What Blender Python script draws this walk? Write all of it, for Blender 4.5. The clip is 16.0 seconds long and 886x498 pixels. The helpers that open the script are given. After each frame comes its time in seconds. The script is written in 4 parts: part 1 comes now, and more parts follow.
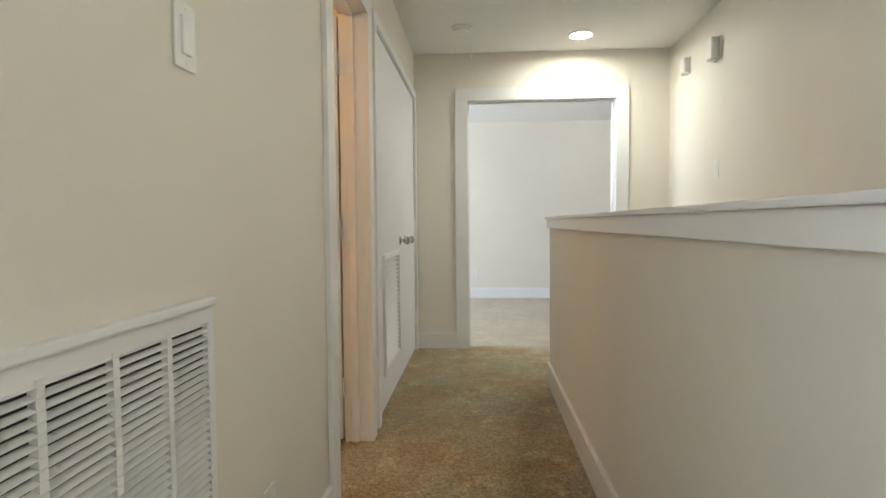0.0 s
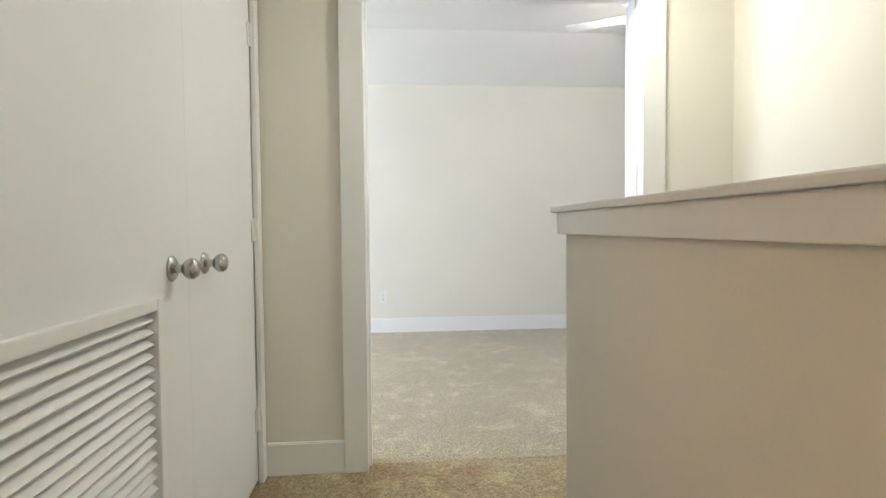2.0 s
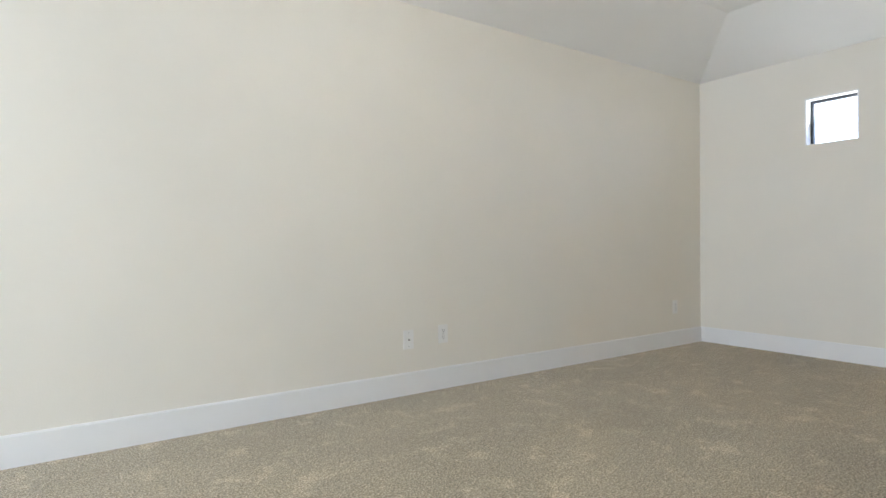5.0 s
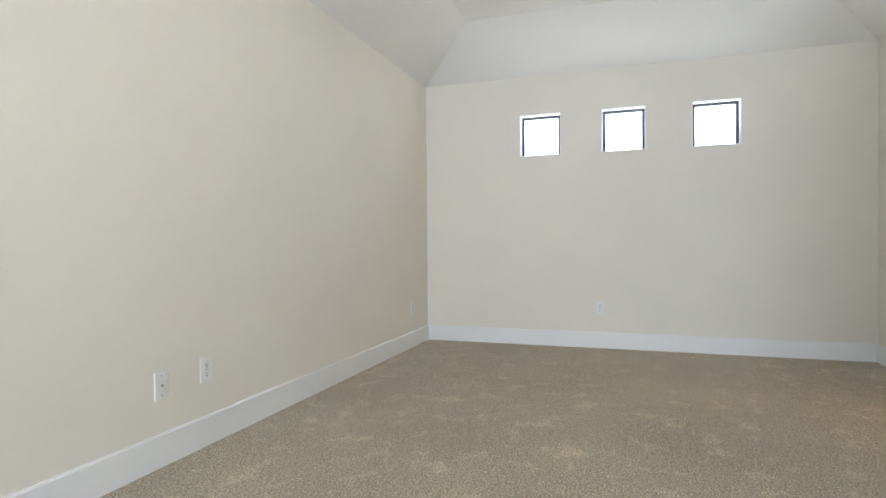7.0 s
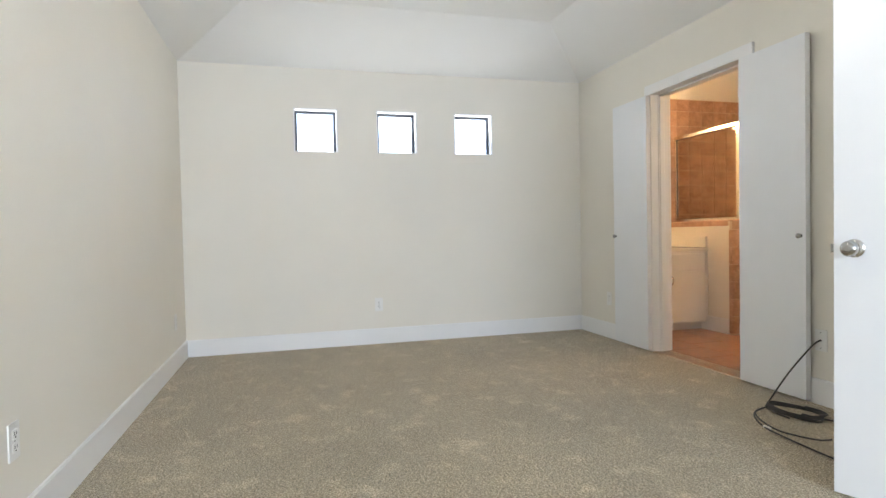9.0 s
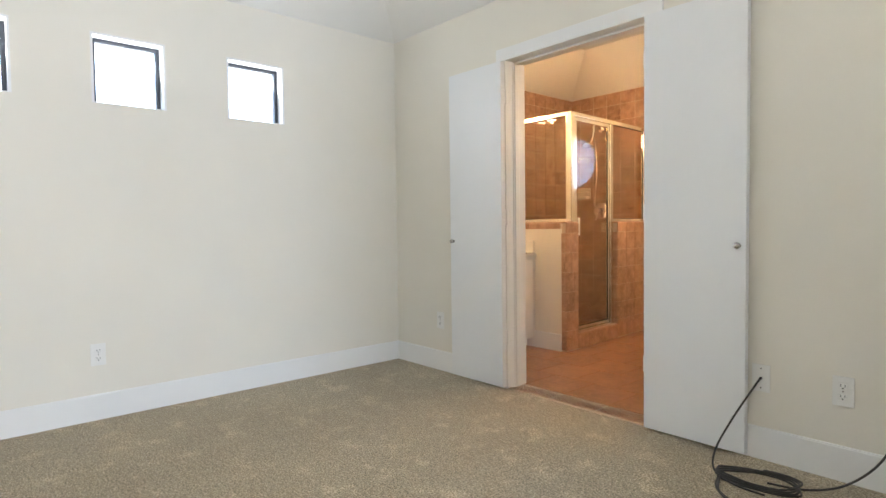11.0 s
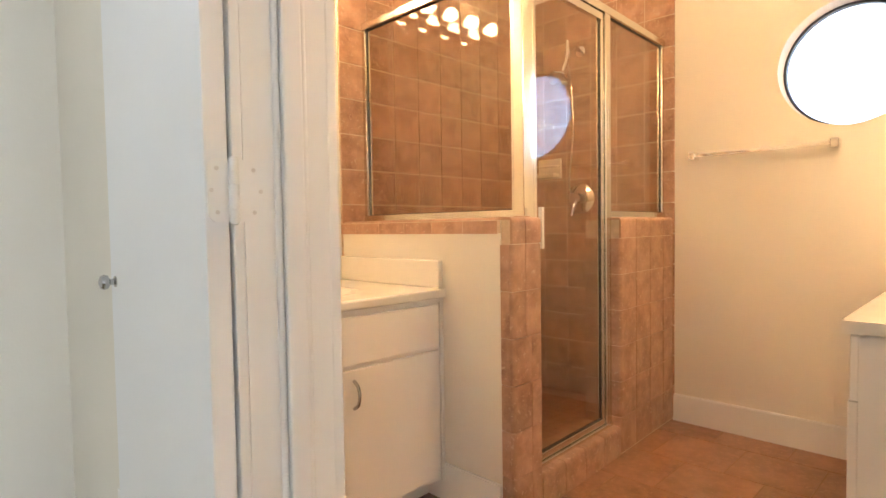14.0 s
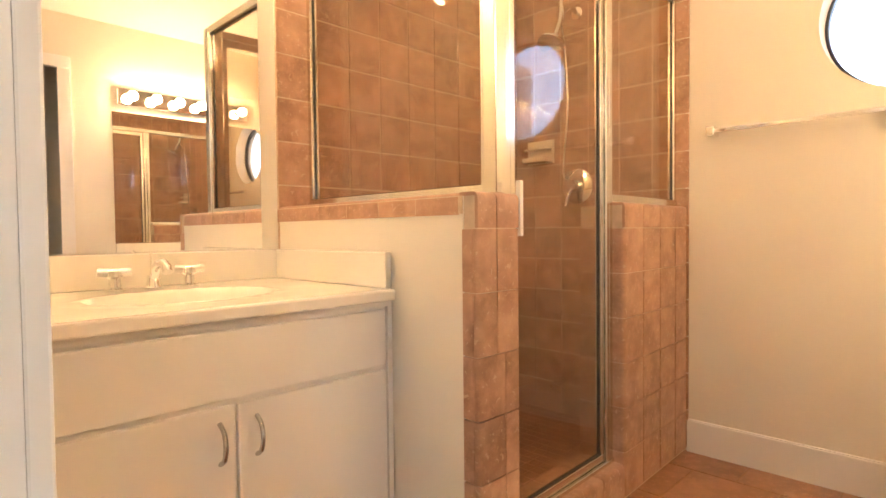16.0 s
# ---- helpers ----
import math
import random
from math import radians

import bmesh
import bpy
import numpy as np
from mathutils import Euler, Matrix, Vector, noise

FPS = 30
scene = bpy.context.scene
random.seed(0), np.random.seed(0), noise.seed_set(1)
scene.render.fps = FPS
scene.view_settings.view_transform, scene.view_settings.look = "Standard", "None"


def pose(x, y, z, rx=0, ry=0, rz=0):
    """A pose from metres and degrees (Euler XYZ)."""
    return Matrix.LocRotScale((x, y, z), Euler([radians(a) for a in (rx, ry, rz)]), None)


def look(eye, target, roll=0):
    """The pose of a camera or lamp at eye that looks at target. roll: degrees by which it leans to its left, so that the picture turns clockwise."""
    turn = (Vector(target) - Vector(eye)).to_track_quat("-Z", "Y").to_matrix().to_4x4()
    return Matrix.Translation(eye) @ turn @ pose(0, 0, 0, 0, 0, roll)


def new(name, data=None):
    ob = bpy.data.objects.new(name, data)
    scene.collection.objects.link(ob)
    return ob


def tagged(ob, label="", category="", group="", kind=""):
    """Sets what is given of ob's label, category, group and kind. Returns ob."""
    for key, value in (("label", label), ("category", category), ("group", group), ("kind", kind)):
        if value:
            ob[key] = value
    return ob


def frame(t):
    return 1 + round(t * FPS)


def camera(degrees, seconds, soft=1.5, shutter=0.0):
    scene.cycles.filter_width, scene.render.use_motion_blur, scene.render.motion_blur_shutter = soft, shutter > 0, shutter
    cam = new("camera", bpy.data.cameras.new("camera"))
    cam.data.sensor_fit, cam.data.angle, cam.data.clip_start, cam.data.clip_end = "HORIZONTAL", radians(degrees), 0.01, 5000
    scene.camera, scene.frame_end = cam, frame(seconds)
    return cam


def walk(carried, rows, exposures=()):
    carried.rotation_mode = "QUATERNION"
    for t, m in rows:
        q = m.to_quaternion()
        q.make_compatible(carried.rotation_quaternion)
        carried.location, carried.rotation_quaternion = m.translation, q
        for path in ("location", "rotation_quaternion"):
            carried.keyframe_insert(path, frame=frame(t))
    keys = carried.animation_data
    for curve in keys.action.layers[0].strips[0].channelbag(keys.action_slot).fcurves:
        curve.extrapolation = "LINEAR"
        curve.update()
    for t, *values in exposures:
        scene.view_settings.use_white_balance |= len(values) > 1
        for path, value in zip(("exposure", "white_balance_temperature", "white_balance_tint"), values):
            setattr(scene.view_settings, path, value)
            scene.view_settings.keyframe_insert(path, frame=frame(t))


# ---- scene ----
cam = camera(76.8, 16.0)
PATH = [
    (0, (0.5, -0.236, 1.046), (0.371, 1.757, 0.953), -0.5),
    (0.5, (0.479, 0.315, 1.032), (0.405, 2.311, 0.942), -0.3),
    (1, (0.469, 0.91, 1.02), (0.458, 2.908, 0.938), -0.3),
    (1.5, (0.484, 1.46, 1.021), (0.565, 3.457, 0.944), -0.2),
    (2, (0.521, 2.024, 1.028), (0.701, 4.015, 0.951), -0.5),
    (2.5, (0.519, 2.543, 1.045), (0.783, 4.524, 0.954), -0.2),
    (3, (0.577, 3.039, 1.039), (0.92, 5.008, 0.953), -0.5),
    (3.2, (0.603, 3.222, 1.035), (0.99, 5.182, 0.954), -0.3),
    (5.3, (0.705, 4.706, 0.915), (1.973, 6.253, 0.897), -0.4),
    (5.5, (0.705, 4.809, 0.934), (2.065, 6.275, 0.906), -0.2),
    (6, (0.673, 5.215, 0.917), (2.292, 6.388, 0.895), -0.1),
    (6.5, (0.673, 5.43, 0.909), (2.45, 6.348, 0.893), -0.3),
    (7, (0.648, 5.642, 0.93), (2.54, 6.291, 0.907), -0.5),
    (7.5, (0.557, 5.799, 0.965), (2.51, 6.229, 0.922), -1.0),
    (8, (0.633, 6.184, 0.951), (2.631, 6.271, 0.912), -1.0),
    (8.5, (0.671, 6.467, 0.976), (2.655, 6.227, 0.924), -0.9),
    (9, (0.713, 6.673, 0.971), (2.643, 6.15, 0.917), -1.2),
    (9.5, (0.984, 6.85, 0.98), (2.827, 6.076, 0.919), -1.2),
    (10, (1.371, 6.898, 1.011), (3.091, 5.879, 0.943), -1.4),
    (10.2, (1.531, 6.877, 1.005), (3.202, 5.781, 0.935), -1.2),
    (12.3, (3.096, 5.422, 1.035), (4.466, 3.967, 0.948), -0.8),
    (12.5, (3.179, 5.252, 1.03), (4.553, 3.801, 0.941), -0.8),
    (13, (3.423, 4.878, 1.026), (4.801, 3.431, 0.936), -0.9),
    (13.5, (3.597, 4.555, 1.02), (4.991, 3.124, 0.934), -0.9),
    (14, (3.761, 4.284, 1.017), (5.172, 2.868, 0.937), -0.9),
    (14.5, (3.879, 4.103, 0.992), (5.305, 2.702, 0.915), -0.9),
    (15, (3.968, 3.95, 0.965), (5.407, 2.562, 0.897), -0.8),
    (15.5, (4.003, 3.868, 0.95), (5.441, 2.479, 0.889), -0.7),
    (16, (4.0, 3.839, 0.947), (5.413, 2.425, 0.887), -0.6),
]
walk(cam, [(t, look(eye, target, roll)) for t, eye, target, roll in PATH], [(0, 1.2), (1.0, 1.47), (2.0, 1.37), (3.2, 1.35), (6.0, 1.38), (7.5, 1.52), (9.5, 1.66), (12.5, 1.98), (14.0, 2.06), (15.0, 2.15), (16.0, 2.2)])
SKY, WEST, EAST, HALL, SIDE, BULBS = 0.12, 82, 1.1, 5.8, 7, 33
BDOOR, FANTURN, STAIR = 21.1, 2, 14

# ---- world, sun, large lights ----
world = bpy.data.worlds.new("world")
scene.world = world
world.use_nodes = True
wn = world.node_tree.nodes
sky = wn.new("ShaderNodeTexSky")
sky.sky_type = "NISHITA"
sky.sun_disc = False
sky.sun_elevation, sky.sun_rotation = radians(53), radians(0)
wn["Background"].inputs["Strength"].default_value = SKY
world.node_tree.links.new(sky.outputs[0], wn["Background"].inputs["Color"])


def lamp(name, kind, m, energy, colour, **more):
    data = bpy.data.lights.new(name, kind)
    data.energy, data.color = energy, colour
    if kind == "AREA":
        data.shape, data.size, data.size_y = "RECTANGLE", more["size"][0], more["size"][1]
        data.spread = more.get("spread", math.pi)
    elif kind == "SUN":
        data.angle = more["angle"]
    else:
        data.shadow_soft_size = more["radius"]
    ob = new(name, data)
    ob.matrix_world = m
    return tagged(ob, kind="structure")


lamp("sun", "SUN", look((0, 0, 20), (-0.03 * 20, -0.6 * 20, 20 - 0.8 * 20)), 3.0, (1, 0.95, 0.88), angle=radians(0.5))
# daylight of the large west window and of the bathroom's round window
lamp("window_daylight", "AREA", look((-3.83, 5.9, 1.4), (5, 5.7, 1.2)), WEST, (0.69, 0.80, 1.0), size=(2.3, 1.5))
for yy in (6.44, 5.73, 5.01):
    lamp("small_window_daylight", "AREA", look((5.74, yy, 1.89), (4.6, yy, 2.7)), EAST, (0.9, 0.95, 1.0), size=(0.34, 0.34))
lamp("downlight_glow", "AREA", look((1.2555, 3.995, 2.4), (1.2555, 3.995, 0)), HALL, (0.98, 0.99, 0.89), size=(0.13, 0.13), spread=radians(172))
# added fill for the stair-side wall, from a downlight out of view
lamp("hall_fill_glow", "AREA", look((1.55, 0.95, 2.4), (1.55, 0.95, 0)), 0.5 * HALL, (0.98, 0.98, 0.87), size=(0.13, 0.13))
# cool light on the half wall, from an assumed window out of view
lamp("assumed_window_daylight", "AREA", look((-0.16, -1.3, 1.45), (3, -0.9, 1.2)), STAIR, (0.85, 0.91, 0.93), size=(0.9, 1.2))
lamp("side_room_bulb", "POINT", pose(-1.1, 1.55, 2.1), SIDE, (1.0, 0.55, 0.24), radius=0.06)

# ---- materials ----


def material(name, base, rough=0.6, metal=0.0, vary=0.06, scale=3.0, bump=0.0, bump_scale=200.0, warm=None, random_by="", spec=0.5, pits=None):
    """Plain paint, metal or stone: two scales of noise in colour and roughness, fine relief."""
    m = bpy.data.materials.new(name)
    m.use_nodes = True
    n, l = m.node_tree.nodes, m.node_tree.links
    b = n["Principled BSDF"]
    b.inputs["Metallic"].default_value = metal
    b.inputs["Specular IOR Level"].default_value = spec
    co = n.new("ShaderNodeTexCoord")
    big = n.new("ShaderNodeTexNoise")
    big.inputs["Scale"].default_value, big.inputs["Detail"].default_value = scale, 5
    fine = n.new("ShaderNodeTexNoise")
    fine.inputs["Scale"].default_value, fine.inputs["Detail"].default_value = bump_scale, 3
    place = co.outputs["Object"]
    if random_by == "object":
        info = n.new("ShaderNodeObjectInfo")
        mul = n.new("ShaderNodeVectorMath")
        mul.operation = "MULTIPLY_ADD"
        mul.inputs[1].default_value = (1, 1, 1)
        comb = n.new("ShaderNodeCombineXYZ")
        big_number = n.new("ShaderNodeMath")
        big_number.operation = "MULTIPLY"
        big_number.inputs[1].default_value = 37.0
        l.new(info.outputs["Random"], big_number.inputs[0])
        for k in range(3):
            l.new(big_number.outputs[0], comb.inputs[k])
        l.new(place, mul.inputs[0])
        l.new(comb.outputs[0], mul.inputs[2])
        place = mul.outputs[0]
    l.new(place, big.inputs["Vector"])
    l.new(place, fine.inputs["Vector"])
    ramp = n.new("ShaderNodeValToRGB")
    lo = [c * (1 - vary) for c in base]
    hi = [min(1, c * (1 + vary)) for c in base]
    if warm:
        lo = list(warm)
    ramp.color_ramp.elements[0].position, ramp.color_ramp.elements[1].position = 0.3, 0.7
    ramp.color_ramp.elements[0].color, ramp.color_ramp.elements[1].color = (*lo, 1), (*hi, 1)
    l.new(big.outputs["Fac"], ramp.inputs["Fac"])
    colour = ramp.outputs["Color"]
    if random_by == "object":
        hsv = n.new("ShaderNodeHueSaturation")
        rng = n.new("ShaderNodeMapRange")
        rng.inputs["To Min"].default_value, rng.inputs["To Max"].default_value = 0.87, 1.1
        l.new(info.outputs["Random"], rng.inputs["Value"])
        l.new(rng.outputs[0], hsv.inputs["Value"])
        l.new(colour, hsv.inputs["Color"])
        colour = hsv.outputs["Color"]
    if pits:
        fleck = n.new("ShaderNodeTexNoise")
        fleck.inputs["Scale"].default_value, fleck.inputs["Detail"].default_value, fleck.inputs["Distortion"].default_value = 62, 2, 0.8
        l.new(place, fleck.inputs["Vector"])
        cloud = n.new("ShaderNodeTexNoise")
        cloud.inputs["Scale"].default_value, cloud.inputs["Detail"].default_value, cloud.inputs["Roughness"].default_value = 26, 6, 0.7
        l.new(place, cloud.inputs["Vector"])
        for source, lo_at, hi_at, most, tone in ((cloud, 0.46, 0.7, 0.55, [c * 1.35 for c in base]), (fleck, 0.63, 0.7, 0.75, pits)):
            amount = n.new("ShaderNodeMapRange")
            for k, v in (("From Min", lo_at), ("From Max", hi_at), ("To Min", 0.0), ("To Max", most)):
                amount.inputs[k].default_value = v
            l.new(source.outputs["Fac"], amount.inputs["Value"])
            blend = n.new("ShaderNodeMix")
            blend.data_type = "RGBA"
            sockets = [q for q in blend.inputs if q.type == "RGBA"]
            l.new(amount.outputs[0], blend.inputs[0])
            l.new(colour, sockets[0])
            sockets[1].default_value = (*[min(1, c) for c in tone], 1)
            colour = [q for q in blend.outputs if q.type == "RGBA"][0]
    l.new(colour, b.inputs["Base Color"])
    rr = n.new("ShaderNodeMapRange")
    rr.inputs["To Min"].default_value, rr.inputs["To Max"].default_value = max(0.02, rough - 0.08), min(1, rough + 0.08)
    l.new(big.outputs["Fac"], rr.inputs["Value"])
    l.new(rr.outputs[0], b.inputs["Roughness"])
    if bump:
        bp = n.new("ShaderNodeBump")
        bp.inputs["Strength"].default_value, bp.inputs["Distance"].default_value = bump, 0.002
        l.new(fine.outputs["Fac"], bp.inputs["Height"])
        l.new(bp.outputs["Normal"], b.inputs["Normal"])
    return m


def carpet_material(name, dark, light, soil, stain=(1, 1, 1)):
    """Cut pile: speckled tufts, brushed patches and broad soil."""
    m = bpy.data.materials.new(name)
    m.use_nodes = True
    n, l = m.node_tree.nodes, m.node_tree.links
    b = n["Principled BSDF"]
    b.inputs["Roughness"].default_value = 0.95
    b.inputs["Specular IOR Level"].default_value = 0.1
    b.inputs["Sheen Weight"].default_value = 0.25
    b.inputs["Sheen Roughness"].default_value = 0.5
    co = n.new("ShaderNodeTexCoord")

    def tex(scale, detail, rough=0.5, distort=0.0):
        t = n.new("ShaderNodeTexNoise")
        for k, v in (("Scale", scale), ("Detail", detail), ("Roughness", rough), ("Distortion", distort)):
            t.inputs[k].default_value = v
        l.new(co.outputs["Object"], t.inputs["Vector"])
        return t
    tuft = tex(132, 3, 0.74)
    clump = tex(46, 3, 0.65)
    brush = tex(6.5, 4, 0.62, 0.0)
    wide = tex(1.3, 3)
    ramp = n.new("ShaderNodeValToRGB")
    e = ramp.color_ramp.elements
    e[0].position, e[0].color = 0.39, (*dark, 1)
    e[1].position, e[1].color = 0.61, (*light, 1)
    l.new(tuft.outputs["Fac"], ramp.inputs["Fac"])

    def times(value, lo, hi, a=0.35, z=0.65):
        r = n.new("ShaderNodeMapRange")
        for k, v in (("From Min", a), ("From Max", z), ("To Min", lo), ("To Max", hi)):
            r.inputs[k].default_value = v
        l.new(value, r.inputs["Value"])
        return r.outputs[0]

    def mult(a, c):
        x = n.new("ShaderNodeMath")
        x.operation = "MULTIPLY"
        l.new(a, x.inputs[0])
        l.new(c, x.inputs[1])
        return x.outputs[0]
    value = mult(mult(times(clump.outputs["Fac"], 0.84, 1.17), times(brush.outputs["Fac"], 0.95, 1.24, 0.54, 0.65)), times(wide.outputs["Fac"], soil, 1.07))
    hsv = n.new("ShaderNodeHueSaturation")
    l.new(value, hsv.inputs["Value"])
    l.new(ramp.outputs["Color"], hsv.inputs["Color"])
    spot = tex(2.6, 5, 0.6, 0.4)
    tone = n.new("ShaderNodeMix")
    tone.data_type, tone.blend_type = "RGBA", "MULTIPLY"
    sockets = [q for q in tone.inputs if q.type == "RGBA"]
    l.new(times(spot.outputs["Fac"], 0.0, 1.0, 0.42, 0.62), tone.inputs[0])
    l.new(hsv.outputs["Color"], sockets[0])
    sockets[1].default_value = (*stain, 1)
    l.new([q for q in tone.outputs if q.type == "RGBA"][0], b.inputs["Base Color"])
    add = n.new("ShaderNodeMath")
    add.operation = "ADD"
    l.new(tuft.outputs["Fac"], add.inputs[0])
    l.new(clump.outputs["Fac"], add.inputs[1])
    bp = n.new("ShaderNodeBump")
    bp.inputs["Strength"].default_value, bp.inputs["Distance"].default_value = 0.5, 0.0055
    l.new(add.outputs[0], bp.inputs["Height"])
    l.new(bp.outputs["Normal"], b.inputs["Normal"])
    return m


def glass_material(name, tint, rough=0.0, clear=0.0):
    """Thin pane: glossy film over tinted transparency."""
    m = bpy.data.materials.new(name)
    m.use_nodes = True
    n, l = m.node_tree.nodes, m.node_tree.links
    n.remove(n["Principled BSDF"])
    tr, gl, mx = n.new("ShaderNodeBsdfTransparent"), n.new("ShaderNodeBsdfGlossy"), n.new("ShaderNodeMixShader")
    tr.inputs["Color"].default_value = (*tint, 1)
    gl.inputs["Roughness"].default_value = rough
    facing = n.new("ShaderNodeLayerWeight")
    facing.inputs["Blend"].default_value = 0.5
    power = n.new("ShaderNodeMath")
    power.operation = "POWER"
    power.inputs[1].default_value = 5.0
    l.new(facing.outputs["Facing"], power.inputs[0])
    ease = n.new("ShaderNodeMapRange")
    ease.inputs["To Min"].default_value, ease.inputs["To Max"].default_value = 0.045, 0.9
    l.new(power.outputs[0], ease.inputs["Value"])
    l.new(ease.outputs[0], mx.inputs["Fac"])
    l.new(tr.outputs[0], mx.inputs[1])
    l.new(gl.outputs[0], mx.inputs[2])
    l.new(mx.outputs[0], n["Material Output"].inputs["Surface"])
    return m


def glow_material(name, colour, strength):
    m = bpy.data.materials.new(name)
    m.use_nodes = True
    b = m.node_tree.nodes["Principled BSDF"]
    b.inputs["Base Color"].default_value = (*colour, 1)
    b.inputs["Emission Color"].default_value = (*colour, 1)
    b.inputs["Emission Strength"].default_value = strength
    return m


CREAM = material("cream_wall_paint", (0.778, 0.742, 0.66), 0.62, vary=0.025, scale=1.3, bump=0.22, bump_scale=140)
CEIL = material("flat_white_ceiling_paint", (0.80, 0.79, 0.76), 0.85, vary=0.02, scale=1.1, bump=0.3, bump_scale=160)
WHITE = material("white_semigloss_trim", (0.82, 0.82, 0.81), 0.38, vary=0.02, scale=2.5, bump=0.06, bump_scale=60)
DOORW = material("white_door_paint", (0.80, 0.81, 0.82), 0.42, vary=0.02, scale=1.6, bump=0.1, bump_scale=90)
PLASTIC = material("white_plastic", (0.8, 0.79, 0.76), 0.35, vary=0.02)
# near-black: rubber and sockets, also the painted shade in outlet slots and grille
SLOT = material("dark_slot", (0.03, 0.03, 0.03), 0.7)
SCREW = material("painted_screw_head", (0.7, 0.67, 0.64), 0.5, vary=0.1, scale=60)
NICKEL = material("satin_nickel", (0.47, 0.465, 0.455), 0.24, metal=1.0, vary=0.05, scale=20)
CHROME = material("chrome", (0.84, 0.83, 0.81), 0.1, metal=1.0, vary=0.03, scale=10)
ALU = material("polished_aluminium", (0.76, 0.725, 0.65), 0.19, metal=1.0, vary=0.05, scale=8)
DARKALU = material("dark_bronze_aluminium", (0.035, 0.04, 0.05), 0.45, vary=0.1, scale=10)
TILE = material("tumbled_travertine_tile", (0.44, 0.27, 0.18), 0.45, vary=0.14, scale=11, bump=0.3, bump_scale=55, warm=(0.315, 0.173, 0.11), random_by="object", pits=(0.56, 0.41, 0.29))
FTILE = material("brown_floor_tile", (0.35, 0.185, 0.112), 0.32, vary=0.1, scale=6, bump=0.2, bump_scale=40, warm=(0.235, 0.115, 0.066), random_by="object", pits=(0.43, 0.25, 0.155))
GROUT = material("tan_grout", (0.58, 0.455, 0.33), 0.9, vary=0.1, scale=30, bump=0.3, bump_scale=250)
MARBLE = material("cultured_marble", (0.83, 0.80, 0.73), 0.14, vary=0.02, scale=5)
CABINET = material("white_cabinet_paint", (0.81, 0.79, 0.75), 0.36, vary=0.02, scale=3, bump=0.05, bump_scale=80)
CABLE = material("black_cable_rubber", (0.035, 0.033, 0.03), 0.5)
PORCELAIN = material("cream_porcelain", (0.78, 0.70, 0.56), 0.15)
MIRROR = material("silvered_mirror", (0.93, 0.93, 0.92), 0.0, metal=1.0, vary=0.0)
MIRROR.node_tree.nodes["Principled BSDF"].inputs["Roughness"].default_value = 0.0
for link in list(MIRROR.node_tree.links):
    if link.to_socket.name == "Roughness":
        MIRROR.node_tree.links.remove(link)
CARPET = carpet_material("beige_cut_pile_carpet", (0.148, 0.118, 0.067), (0.61, 0.515, 0.36), 0.92)
# hall pile: browner than the bedroom's, with redder blotches
HALLCARPET = carpet_material("blotchy_olive_brown_carpet", (0.21, 0.168, 0.09), (0.52, 0.44, 0.27), 0.82, (0.82, 0.66, 0.54))
PANE = glass_material("clear_window_pane", (0.97, 0.98, 0.98))
SHOWERGLASS = glass_material("bronze_tinted_shower_glass", (0.94, 0.90, 0.85))
BULB = glow_material("warm_lit_bulb", (1.0, 0.64, 0.33), BULBS)
FGROUT = material("brown_floor_grout", (0.36, 0.22, 0.14), 0.9, vary=0.1, scale=30, bump=0.3, bump_scale=250)
DISC = glow_material("lit_downlight_lens", (1.0, 0.90, 0.74), 14)
FANLIGHT = glow_material("lit_fan_globe", (1.0, 0.97, 0.92), 24)
GROUND = material("pale_dry_ground", (0.42, 0.40, 0.36), 0.9, vary=0.2, scale=0.3)
STUCCO = material("exterior_stucco", (0.6, 0.55, 0.47), 0.9, vary=0.06, bump=0.3)

# ---- mesh helpers ----


def box(bm, x0, x1, y0, y1, z0, z1, bevel=0.0):
    vs = [bm.verts.new(p) for p in ((x0, y0, z0), (x1, y0, z0), (x1, y1, z0), (x0, y1, z0), (x0, y0, z1), (x1, y0, z1), (x1, y1, z1), (x0, y1, z1))]
    fs = [bm.faces.new([vs[i] for i in f]) for f in ((3, 2, 1, 0), (4, 5, 6, 7), (0, 1, 5, 4), (1, 2, 6, 5), (2, 3, 7, 6), (3, 0, 4, 7))]
    if bevel:
        es = list({e for f in fs for e in f.edges})
        bmesh.ops.bevel(bm, geom=es, offset=bevel, segments=2, affect="EDGES", profile=0.6)
    return vs


def boxed(x0, x1, y0, y1, z0, z1, bevel=0.0):
    bm = bmesh.new()
    box(bm, x0, x1, y0, y1, z0, z1, bevel)
    return bm


def lathe(profile, axis="z", at=(0, 0, 0), steps=24):
    """Turned shape: profile of (radius, height) along an axis through at."""
    bm = bmesh.new()
    rings = []
    for r, h in profile:
        ring = []
        for k in range(steps):
            a = 2 * math.pi * k / steps
            p = (max(r, 1e-4) * math.cos(a), max(r, 1e-4) * math.sin(a), h)
            p = {"z": p, "x": (p[2], p[0], p[1]), "-x": (-p[2], p[1], p[0]), "y": (p[1], p[2], p[0]), "-y": (p[0], -p[2], p[1]), "-z": (p[1], p[0], -p[2])}[axis]
            ring.append(bm.verts.new((p[0] + at[0], p[1] + at[1], p[2] + at[2])))
        rings.append(ring)
    for a, b in zip(rings, rings[1:]):
        for k in range(steps):
            bm.faces.new((a[k], a[(k + 1) % steps], b[(k + 1) % steps], b[k]))
    bm.faces.new(rings[0][::-1])
    bm.faces.new(rings[-1])
    bmesh.ops.recalc_face_normals(bm, faces=bm.faces)
    return bm


